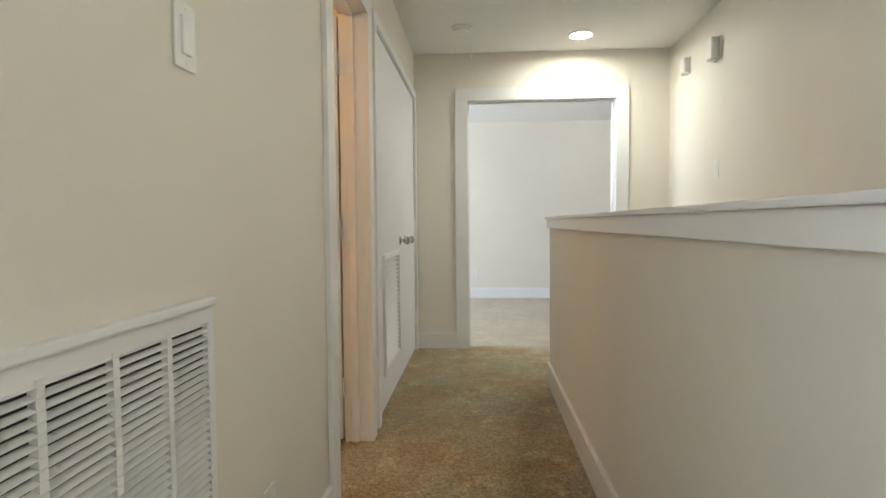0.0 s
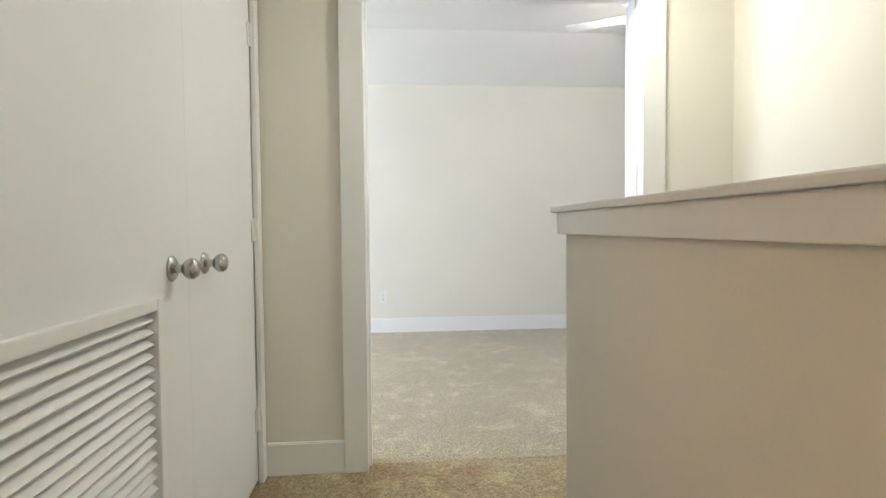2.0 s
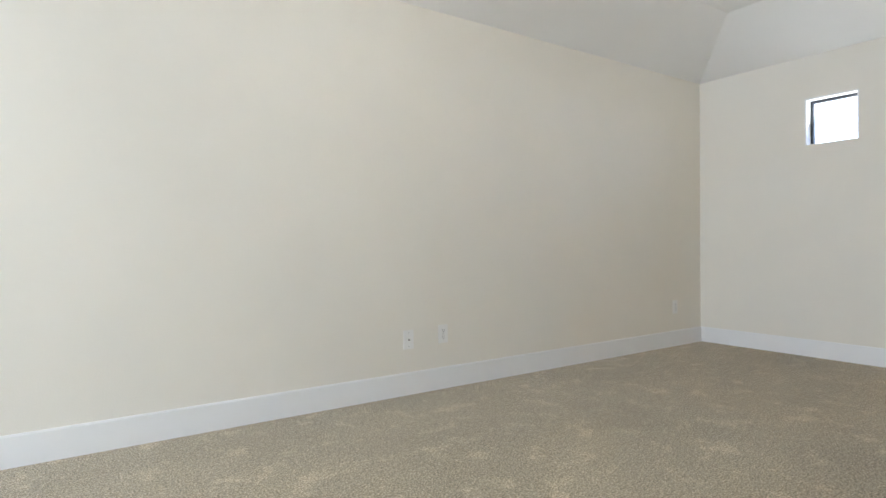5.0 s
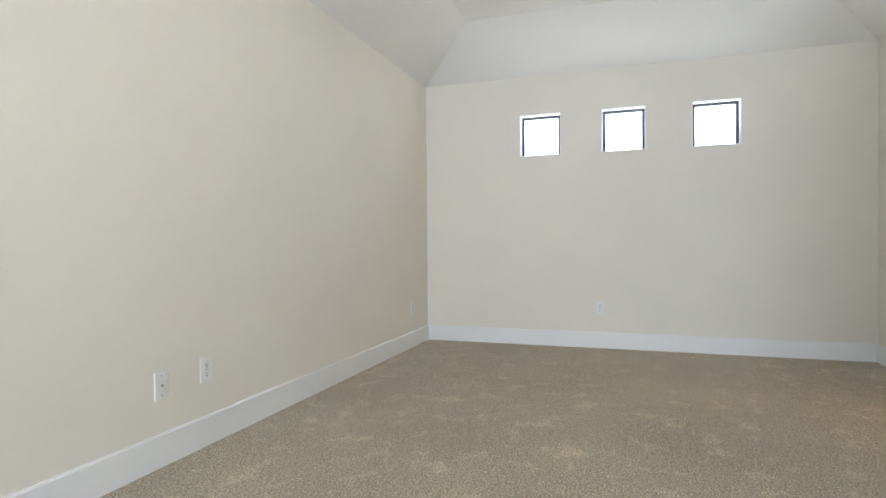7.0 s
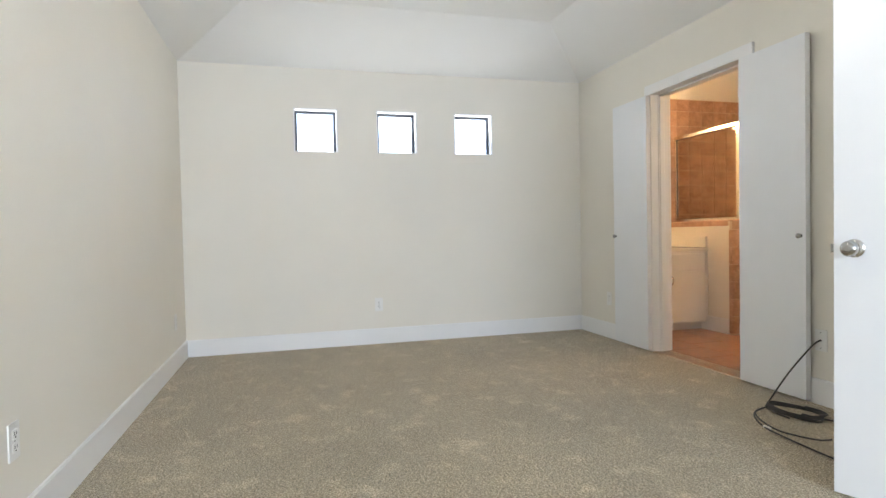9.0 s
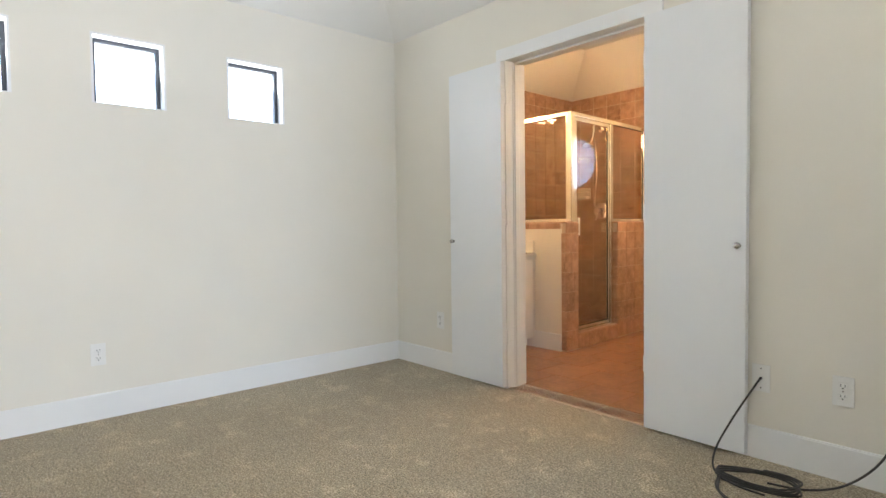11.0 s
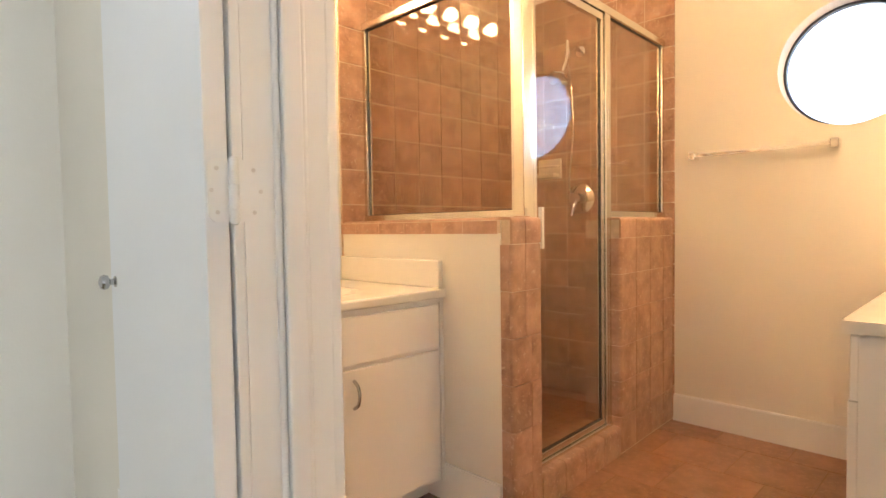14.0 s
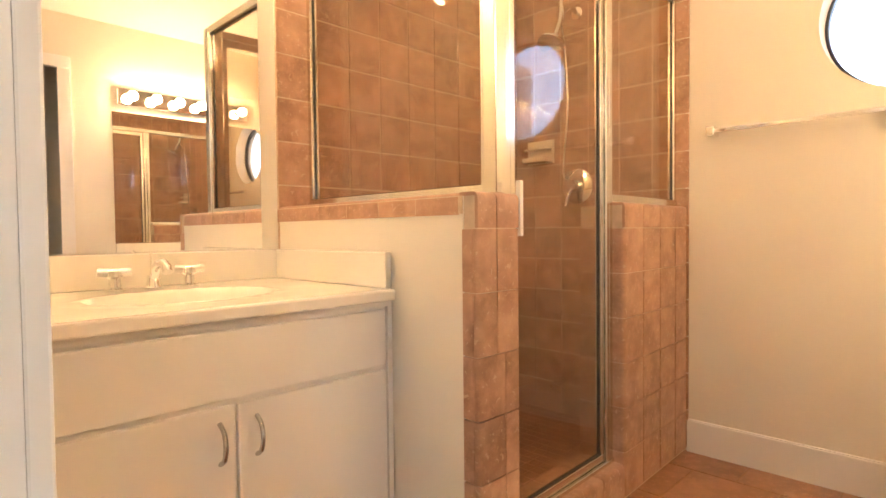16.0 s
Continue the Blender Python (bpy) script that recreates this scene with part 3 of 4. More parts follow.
# bathroom double doors, folded back against the wall
for sgn, hx, name in ((1, BD1 + 0.004, "door_2"), (-1, BD0 - 0.004, "door_3")):
    d = thing(name, (hx, YS + 0.04, 0), "narrow flat white bathroom door folded back on the wall", "door", "bathroom double doors")
    lw = 0.468
    x0, x1 = (hx, hx + lw) if sgn > 0 else (hx - lw, hx)
    part("door_leaf", boxed(x0, x1, YS + 0.021, YS + 0.055, 0.014, BDH - 0.01, 0.002), DOORW, d)
    small_knob(d, (x1 - 0.03 if sgn > 0 else x0 + 0.03, YS + 0.055, 0.92), "y")
    for z in (0.285, 1.028, 1.765):
        h = part("hinge", lathe([(0.0, -0.004), (0.005, -0.003), (0.0072, 0.0), (0.0072, 0.0178), (0.0062, 0.0182), (0.0062, 0.0186), (0.0072, 0.019), (0.0072, 0.0358), (0.0062, 0.0362), (0.0062, 0.0366), (0.0072, 0.037), (0.0072, 0.0538), (0.0062, 0.0542), (0.0062, 0.0546), (0.0072, 0.055), (0.0072, 0.0718), (0.0062, 0.0722), (0.0062, 0.0726), (0.0072, 0.073), (0.0072, 0.09), (0.005, 0.093), (0, 0.094)], "z", (hx - sgn * 0.007, YS + 0.016, z), 14), WHITE, d, "painted-over butt hinge", smooth=True)
        for y_in, y_out in ((YS + 0.014, YS - 0.033), (YS + 0.018, YS + 0.053)):
            part("hinge_plate", rounded_plate(hx - sgn * 0.0035, y_in, y_out, z, z + 0.09, 0.015, 0.0022), WHITE, h)
            for f, dz in ((0.62, 0.014), (0.85, 0.045), (0.62, 0.076)):
                part("screw", lathe([(0.0032, 0), (0.0032, 0.0006), (0.002, 0.001), (0, 0.0006)], "-x" if sgn > 0 else "x", (hx - sgn * 0.0046, y_in + f * (y_out - y_in), z + dz), 10), SCREW, h)

# side door into the warm-lit room, opened inwards
d = thing("door_4", (XL - 0.125, D1 - 0.01, 0), "flat white side-room door opened inwards in warm light", "door")
part("door_leaf", boxed(XL - 0.73, XL - 0.13, D1 - 0.005, D1 + 0.03, 0.014, 2.01, 0.002), DOORW, d)
for z in (0.22, 0.98, 1.74):
    hinge(d, XL - 0.122, D1 - 0.008, z, "y")
small_knob(d, (XL - 0.67, D1 - 0.005, 0.92), "-y")

# closet doors
d = thing("door_5", (XL - 0.02, (C0 + C1) / 2, 0), "white closet door with a louvred lower panel", "door", "closet doors")
LZ0, LZ1, LY0, LY1 = 0.215, 0.862, 2.785, 3.365
bm = bmesh.new()
for a, b, c, e in cut(C0 + 0.004, C1 - 0.0004, 0.02, 2.045, [(LY0, LY1, LZ0, LZ1)]):
    box(bm, XL - 0.036, XL - 0.002, a, b, c, e)
part("door_leaf", bm, DOORW, d)
fr = part("louvre_frame", boxed(XL - 0.03, XL + 0.014, LY0 - 0.012, LY0 + 0.018, LZ0 - 0.012, LZ1 + 0.012, 0.004), WHITE, d)
part("louvre_frame", boxed(XL - 0.03, XL + 0.014, LY1 - 0.018, LY1 + 0.012, LZ0 - 0.012, LZ1 + 0.012, 0.004), WHITE, d)
part("louvre_frame", boxed(XL - 0.03, XL + 0.013, LY0 + 0.018, LY1 - 0.018, LZ1 - 0.018, LZ1 + 0.012, 0.004), WHITE, d)
part("louvre_frame", boxed(XL - 0.03, XL + 0.013, LY0 + 0.018, LY1 - 0.018, LZ0 - 0.012, LZ0 + 0.018, 0.004), WHITE, d)
n = 22
pitch = (LZ1 - LZ0 - 0.036) / n
slat = boxed(-0.018, 0.018, LY0 + 0.016, LY1 - 0.016, -0.003, 0.003, 0.0015)
bmesh.ops.rotate(slat, verts=slat.verts, cent=(0, 0, 0), matrix=Matrix.Rotation(radians(38), 3, "Y"))
first_slat = part("slat", slat, WHITE, d)
first_slat.location = (XL - 0.012, 0, LZ0 + 0.018 + pitch / 2)
for k in range(1, n):
    s = first_slat.copy()
    scene.collection.objects.link(s)
    s.location.z += k * pitch
knob(d, (XL - 0.002, 3.468, 0.931), "x")
d = thing("door_6", (XL - 0.02, (C1 + C2) / 2, 0), "narrow plain white closet door", "door", "closet doors")
part("door_leaf", boxed(XL - 0.036, XL - 0.002, C1 + 0.0004, C2 - 0.004, 0.02, 2.045), DOORW, d)
knob(d, (XL - 0.002, 3.71, 0.93), "x")
for z in (0.22, 0.98, 1.74):
    hinge(d, XL + 0.003, C2, z, "y")

# ---- hall half wall ----
structure("wall_half", boxed(0.953, 1.0705, -2.0, 3.385, 0, 1.05), CREAM, "cream half wall beside the stairwell", "half wall")
cap = thing("half_wall_cap", (1.0155, 1.0, 1.05), "white painted wooden cap with fascia on the half wall", "trim")
part("top_board", boxed(0.9225, 1.1085, -2.0, 3.423, 1.063, 1.078, 0.004), WHITE, cap)
part("fascia", boxed(0.935, 0.953, -2.0, 3.405, 1.009, 1.063, 0.002), WHITE, cap)
part("fascia", boxed(1.0705, 1.0895, -2.0, 3.405, 1.009, 1.063, 0.002), WHITE, cap)
part("fascia", boxed(0.953, 1.0705, 3.385, 3.405, 1.009, 1.063, 0.002), WHITE, cap)
base_y(-2.0, 3.40, 0.953, -1)
base_x(0.953, 1.0705, 3.385, 1)

# ---- things of the hall ----
grille = thing("return_air_grille", (XL, 0.455, 0.6), "white stamped-metal return air grille on the wall", "vent")
GY0, GY1, GZ0, GZ1 = -0.06, 0.808, 0.28, 0.897
rim = bmesh.new()
for a, b, c, e in cut(GY0, GY1, GZ0, GZ1, [(GY0 + 0.03, GY1 - 0.024, GZ0 + 0.035, GZ1 - 0.035)]):
    box(rim, XL, XL + 0.012, a, b, c, e)
part("frame", rim, WHITE, grille)
part("top_lip", boxed(XL, XL + 0.02, GY0 - 0.004, GY1 + 0.004, GZ1 - 0.004, GZ1 + 0.012, 0.004), WHITE, grille)
# no duct is built: a black sheet on the wall gives its darkness
part("backing", boxed(XL + 0.0005, XL + 0.0015, GY0 + 0.01, GY1 - 0.01, GZ0 + 0.01, GZ1 - 0.01), SLOT, grille, "near-black sheet painting the duct's shade behind the slats")
slat = boxed(-0.0065, 0.0065, GY0 + 0.03, GY1 - 0.02, -0.0007, 0.0007)
bmesh.ops.rotate(slat, verts=slat.verts, cent=(0, 0, 0), matrix=Matrix.Rotation(radians(22), 3, "Y"))
first_slat = part("slat", slat, WHITE, grille)
first_slat.matrix_parent_inverse = Matrix()
z = GZ0 + 0.042
first_slat.location = (0.0085, -0.455, z - 0.6)
while z < GZ1 - 0.046:
    z += 0.0142
    s = first_slat.copy()
    scene.collection.objects.link(s)
    s.location.z = z - 0.6
for y in (0.104, 0.241, 0.378, 0.515, 0.652):
    part("mullion", boxed(XL + 0.002, XL + 0.0135, y - 0.007, y + 0.007, GZ0 + 0.03, GZ1 - 0.03), WHITE, grille)


def plate(name, at, axis, label, kind):
    """Wall plate: a switch, an outlet or a cable socket. axis: the way it faces."""
    t = thing(name, at, label, "wall plate", "")
    rot = {"x": 90, "-x": -90, "y": 180, "-y": 0}[axis]
    t.rotation_euler = (0, 0, radians(rot))

    def add(nm, bm, mat, lb="", smooth=False):
        return leaf_part(nm, bm, mat, t, lb, smooth)
    add("plate", boxed(-0.036, 0.036, -0.006, 0, -0.059, 0.059, 0.003), PLASTIC)
    if kind == "outlet":
        for z in (0.021, -0.021):
            f = add("receptacle", boxed(-0.017, 0.017, -0.0085, -0.004, z - 0.015, z + 0.015, 0.004), PLASTIC)
            for dx in (-0.007, 0.007):
                s = leaf_part("slot", boxed(dx - 0.0012, dx + 0.0012, -0.0092, -0.0084, z - 0.002, z + 0.008), SLOT, f)
            s = leaf_part("slot", boxed(-0.003, 0.003, -0.0092, -0.0084, z - 0.011, z - 0.006), SLOT, f)
        add("screw", lathe([(0, 0), (0.003, 0), (0.003, 0.001), (0, 0.0012)], "-y", (0, -0.006, 0), 8), NICKEL)
    elif kind == "switch":
        add("rocker", boxed(-0.017, 0.017, -0.011, -0.004, -0.034, 0.034, 0.003), PLASTIC)
        for z in (0.048, -0.048):
            add("screw", lathe([(0, 0), (0.003, 0), (0.003, 0.001), (0, 0.0012)], "-y", (0, -0.006, z), 8), PLASTIC)
    else:
        add("socket", lathe([(0.006, 0), (0.006, 0.004), (0.004, 0.005), (0.004, 0.011), (0, 0.011)], "-y", (0, -0.006, 0), 12), SLOT if kind == "cable" else NICKEL, smooth=True)
        for z in (0.042, -0.042):
            add("screw", lathe([(0, 0), (0.003, 0), (0.003, 0.001), (0, 0.0012)], "-y", (0, -0.006, z), 8), NICKEL)
    return t


plate("light_switch", (XL, 0.747, 1.383), "x", "white rocker light switch on the cream hall wall", "switch")
plate("outlet", (XL, 1.095, 0.335), "x", "white double outlet low on the hall wall", "outlet")
plate("light_switch", (XE, 3.47, 1.378), "-x", "white rocker light switch by the stairwell", "switch")
plate("outlet", (0.425, YN, 0.35), "-y", "white double outlet above the baseboard", "outlet")
plate("cable_socket_plate", (2.478, YN, 0.34), "-y", "almond coaxial socket plate above the baseboard", "coax")
plate("outlet", (2.737, YN, 0.352), "-y", "white double outlet beside the coaxial plate", "outlet")
plate("outlet", (5.275, YN, 0.35), "-y", "white double outlet near the room corner", "outlet")
plate("outlet", (XB, 5.93, 0.352), "-x", "white double outlet under the small windows", "outlet")
plate("outlet", (5.186, YS, 0.355), "y", "white double outlet beside the bathroom door", "outlet")
plate("cable_socket_plate", (3.092, YS, 0.35), "y", "white cable plate with a black cable coming out", "cable")
plate("outlet", (2.797, YS, 0.354), "y", "white double outlet between two cable plates", "outlet")
plate("cable_socket_plate", (2.60, YS, 0.354), "y", "white cable plate with a cable behind the open door", "cable")

for y, z, w, hgt, dep, lb in ((3.985, 2.165, 0.1, 0.11, 0.045, "small white motion sensor box high on the wall"), (3.475, 2.135, 0.085, 0.14, 0.06, "white door chime box high on the wall")):
    t = thing("wall_sensor", (XE, y, z), lb, "sensor")
    part("housing", boxed(XE - dep, XE - 0.008, y - w / 2, y + w / 2, z - hgt / 2, z + hgt / 2, 0.012), PLASTIC, t)
    part("back_plate", boxed(XE - 0.008, XE, y - w / 2 - 0.004, y + w / 2 + 0.004, z - hgt / 2 - 0.004, z + hgt / 2 + 0.004, 0.002), PLASTIC, t)
    part("lens", boxed(XE - dep - 0.002, XE - dep + 0.006, y - w / 2 + 0.02, y + w / 2 - 0.02, z - hgt / 2 + 0.012, z - hgt / 2 + 0.035, 0.003), PLASTIC, t)

t = thing("smoke_detector", (0.385, 3.775, H), "round white smoke detector on the ceiling", "detector")
part("base", lathe([(0.07, 0), (0.07, 0.012), (0.062, 0.014)], "-z", (0.385, 3.775, H), 32), PLASTIC, t, smooth=True)
part("cover", lathe([(0.058, 0.012), (0.06, 0.02), (0.055, 0.032), (0.03, 0.038), (0, 0.038)], "-z", (0.385, 3.775, H), 32), PLASTIC, t, smooth=True)
t = thing("pull_cord", (0.4455, 3.935, H), "thin white pull cord hanging from the ceiling", "cord")
part("cord", tube([(0.4455, 3.935, H), (0.4445, 3.935, 2.35), (0.4455, 3.936, 2.28)], 0.0018, 6), PLASTIC, t)
part("pull", lathe([(0.002, 0), (0.007, 0.01), (0.008, 0.03), (0, 0.034)], "-z", (0.4455, 3.936, 2.285), 12), PLASTIC, t, smooth=True)
# first: the downlight by the bedroom door; second: added out of view for the fill
for x, y in ((1.2555, 3.995), (1.55, 0.95)):
    t = thing("recessed_downlight", (x, y, H), "round recessed ceiling downlight, lit", "lamp")
    part("trim_ring", lathe([(0.075, -0.002), (0.098, -0.002), (0.098, 0.004), (0.09, 0.008), (0.078, 0.006)], "-z", (x, y, H), 40), WHITE, t, smooth=True)
    part("lens", lathe([(0, 0.0062), (0.077, 0.0062), (0.074, 0.009), (0, 0.010)], "-z", (x, y, H), 40), DISC, t, "glowing lens")

# ---- bedroom windows ----
for k, (a, b) in enumerate(WINS):
    w = thing("window_%d" % (k + 1), (XB, (a + b) / 2, WZ0), "small square window with a dark metal frame", "window")
    tagged(w, kind="structure")
    x0, x1 = XB + 0.075, XB + 0.105
    f = bmesh.new()
    for y0, y1, z0, z1 in cut(a + 0.012, b - 0.012, WZ0 + 0.004, WZ1 - 0.012, [(a + 0.034, b - 0.034, WZ0 + 0.012, WZ1 - 0.034)]):
        box(f, x0, x1, y0, y1, z0, z1)
    part("window_frame", f, DARKALU, w)
    g = part("pane", boxed(x0 + 0.012, x0 + 0.016, a + 0.03, b - 0.03, WZ0 + 0.01, WZ1 - 0.03), PANE, w)
    g.visible_shadow = False
    r = bmesh.new()
    for y0, y1, z0, z1 in cut(a, b, WZ0, WZ1, [(a + 0.012, b - 0.012, WZ0 + 0.004, WZ1 - 0.012)]):
        box(r, XB + 0.001, XB + 0.159, y0, y1, z0, z1)
    part("window_reveal", r, WHITE, w)
w = thing("window_4", (XW, 6.05, 0.8), "wide bright bedroom window behind the camera", "window")
tagged(w, kind="structure")
f = bmesh.new()
for y0, y1, z0, z1 in cut(4.7, 7.1, 0.6, 2.2, [(4.75, 5.88, 0.65, 2.15), (5.92, 7.05, 0.65, 2.15)]):
    box(f, XW - 0.12, XW - 0.08, y0, y1, z0, z1)
part("window_frame", f, WHITE, w)
g = part("pane", boxed(XW - 0.103, XW - 0.099, 4.74, 7.06, 0.64, 2.16), PANE, w)
g.visible_shadow = False

# assumed window, unseen, around the lamp that lights the half wall
w = thing("window_6", (XL, -1.3, 0.8), "bright window assumed out of view in the hall beside the stairwell", "window")
tagged(w, kind="structure")
f = bmesh.new()
for y0, y1, z0, z1 in cut(-1.8, -0.8, 0.8, 2.1, [(-1.75, -0.85, 0.85, 1.43), (-1.75, -0.85, 1.47, 2.05)]):
    box(f, XL - 0.1, XL - 0.06, y0, y1, z0, z1)
part("window_frame", f, WHITE, w)
g = part("pane", boxed(XL - 0.083, XL - 0.079, -1.76, -0.84, 0.84, 2.06), PANE, w)
g.visible_shadow = False

# ---- ceiling fan ----
FX, FY, FZ = 2.37, 5.86, H + 0.33
fan = thing("ceiling_fan", (FX, FY, FZ), "white ceiling fan with a lit globe and pull chain", "fan")
part("canopy", lathe([(0.07, 0), (0.068, 0.03), (0.03, 0.06), (0.015, 0.065)], "-z", (FX, FY, FZ), 28), WHITE, fan, smooth=True)
part("downrod", lathe([(0.012, 0.06), (0.012, 0.14)], "-z", (FX, FY, FZ), 14), WHITE, fan, smooth=True)
part("motor", lathe([(0.03, 0.13), (0.1, 0.15), (0.125, 0.19), (0.12, 0.24), (0.08, 0.27), (0.05, 0.29)], "-z", (FX, FY, FZ), 32), WHITE, fan, smooth=True)
part("light_fitter", lathe([(0.05, 0.285), (0.055, 0.3), (0.055, 0.335), (0.046, 0.345)], "-z", (FX, FY, FZ), 28), WHITE, fan, smooth=True)
part("globe", lathe([(0.048, 0.34), (0.062, 0.38), (0.074, 0.44), (0.064, 0.5), (0.035, 0.53), (0, 0.538)], "-z", (FX, FY, FZ), 28), FANLIGHT, fan, "lit opal glass globe", smooth=True)
for k in range(5):
    a = radians(72 * k + FANTURN)
    rot = Matrix.Rotation(a, 4, "Z") @ Matrix.Rotation(radians(6), 4, "X")
    b = boxed(0.19, 0.62, -0.062, 0.062, -0.003, 0.003, 0.002)
    bmesh.ops.transform(b, matrix=Matrix.Translation((FX, FY, FZ - 0.235)) @ rot, verts=b.verts)
    bl = part("blade", b, WHITE, fan)
    b = boxed(0.1, 0.25, -0.018, 0.018, 0.0035, 0.008, 0.001)
    bmesh.ops.transform(b, matrix=Matrix.Translation((FX, FY, FZ - 0.235)) @ rot, verts=b.verts)
    part("bracket", b, NICKEL, bl)
part("pull_chain", tube([(FX + 0.078, FY, FZ - 0.26), (FX + 0.082, FY, FZ - 0.6), (FX + 0.08, FY, FZ - 0.84)], 0.0018, 6), NICKEL, fan)
part("chain_bob", lathe([(0.002, 0), (0.008, 0.012), (0.009, 0.025), (0, 0.032)], "-z", (FX + 0.08, FY, FZ - 0.835), 12), WHITE, fan, smooth=True)

# ---- black cable on the carpet ----
c = thing("coaxial_cable", (2.95, 4.3, 0), "black coaxial cable lying in a loose coil on the carpet", "cable")
part("lead", tube([(3.092, YS + 0.012, 0.35), (3.1, YS + 0.06, 0.32), (3.16, YS + 0.14, 0.18), (3.2, YS + 0.2, 0.06), (3.17, 4.19, 0.008), (3.06, 4.27, 0.008), (2.95, 4.28, 0.008)], 0.0042), CABLE, c, smooth=True)
loops = []
for k in range(44):
    a = k * 0.55
    r = 1 + 0.1 * math.sin(k * 1.7)
    loops.append((3.0 + 0.14 * r * math.cos(a), 4.185 + 0.08 * r * math.sin(a + 0.2), 0.007 + 0.0006 * k))
part("coil", tube(loops, 0.0042), CABLE, c, smooth=True)
part("tail", tube([(3.14, 4.2, 0.008), (3.1, 4.34, 0.007), (2.98, 4.43, 0.007), (2.82, 4.47, 0.007), (2.66, 4.44, 0.02), (2.62, 4.4, 0.03)], 0.0042), CABLE, c, smooth=True)
part("tail", tube([(3.13, 4.22, 0.014), (3.07, 4.38, 0.009), (2.9, 4.49, 0.007), (2.7, 4.52, 0.007), (2.5, 4.53, 0.007)], 0.0042), CABLE, c, smooth=True)
part("lead", tube([(2.60, YS + 0.012, 0.354), (2.6, YS + 0.05, 0.3), (2.66, YS + 0.09, 0.14), (2.76, YS + 0.12, 0.03), (2.86, 4.12, 0.008), (2.98, 4.17, 0.01)], 0.0042), CABLE, c, smooth=True)
part("collar", boxed(2.86, 2.9, 4.484, 4.497, 0.003, 0.014, 0.002), PLASTIC, c, "pale tag on the cable")

# ---- bathroom: shower ----
AX, AXE = 4.945, 4.889                           # front line of the shower, end of half wall A
AY0, AY1, AZ = 2.668, 2.832, 1.045               # half wall A, along x
BY1, BX1 = 2.03, 5.12                            # half wall B, along y
SKEW = radians(2.3)                              # the shower front stands slightly out of square


def askew(bm):
    """Turns a piece of the shower front about the foot of the front line."""
    bmesh.ops.rotate(bm, verts=bm.verts, cent=(AX, YBS, 0), matrix=Matrix.Rotation(SKEW, 3, "Z"))
    return bm


shower = thing("shower_half_wall", (5.4, 2.75, 0), "drywall half wall tiled on its end and cap", "half wall")
part("core", boxed(AXE + 0.05, XBE, AY0 + 0.007, AY1 - 0.003, 0, AZ - 0.008), CREAM, shower, "cream painted drywall side")
part("grout_bed", boxed(AXE + 0.007, AXE + 0.05, AY0 + 0.007, AY1 - 0.007, 0, AZ - 0.008), GROUT, shower)
part("grout_bed", boxed(AXE + 0.05, XBE, AY1 - 0.003, AY1 - 0.001, 0.992, AZ - 0.008), GROUT, shower)
shower_b = thing("shower_half_wall", (AX, YBS, 0), "terracotta-tiled shower half wall with bullnose corner", "half wall")
part("core", boxed(AX + 0.007, BX1 - 0.004, YBS, BY1 - 0.007, 0, AZ - 0.008), GROUT, shower_b)
curb = thing("shower_curb", (AX, YBS, 0), "tiled shower kerb under the glass door", "kerb")
part("core", boxed(AX + 0.007, BX1 - 0.004, BY1 - 0.008, AY0 + 0.008, 0, 0.12), GROUT, curb)
structure("floor_shower", boxed(BX1 - 0.05, XBE, YBS, AY0 + 0.008, -0.006, 0.02), GROUT, "grout bed of the shower floor", "floor")

P = 0.1575
TT = 2.35


def tile_mesh(name, w, h, t=0.009, b=0.004):
    bm = bmesh.new()
    vs = box(bm, -w / 2, w / 2, -t / 2, t / 2, -h / 2, h / 2)
    es = [e for e in bm.edges if all(v.co.y < 0 for v in e.verts)]
    bmesh.ops.bevel(bm, geom=es, offset=b, segments=2, affect="EDGES")
    me = bpy.data.meshes.new(name)
    bm.to_mesh(me)
    bm.free()
    return me


TILES = {}


def tile(parent, x, y, z, w, h, face, mat, t=0.009):
    """One tile, its face turned to -y, -x, y, x or up."""
    key = (round(w, 3), round(h, 3), mat.name, t)
    if key not in TILES:
        me = tile_mesh("tile", key[0], key[1], t, 0.0015)
        me.materials.append(mat)
        TILES[key] = me
    ob = new("tile", TILES[key])
    jit = random.uniform(-0.4, 0.4)
    ob.matrix_basis = pose(x, y, z, *{"-y": (0, 0, jit), "-x": (0, 0, -90 + jit), "y": (0, 0, 180 + jit), "x": (0, 0, 90 + jit), "up": (-90, 0, 0)}[face])
    ob.parent = parent
    ob.matrix_parent_inverse = parent.matrix_basis.inverted()
    return ob


def spans(a, b, pitch, from_end=False):
    out = []
    x = a
    while x < b - 0.02:
        out.append((x, min(x + pitch, b)))
        x += pitch
    return [(a + b - q, a + b - p) for p, q in out] if from_end else out


# ---- shower frame and glass ----
SF = thing("shower_enclosure", (5.03, 2.75, AZ), "polished metal shower enclosure with bronze-tinted glass", "shower")
FXc, FYc, FT = 5.003, 2.69, 1.945
CXp = FXc - math.tan(SKEW) * (FYc - YBS)         # where the front line meets pane A


def front(name, x0, x1, y0, y1, z0, z1, bevel=0.003, mat=None, parent=None, label=""):
    """Piece of the enclosure in the plane of the shower door."""
    return part(name, askew(boxed(x0, x1, y0, y1, z0, z1, bevel)), mat or ALU, parent or SF, label)


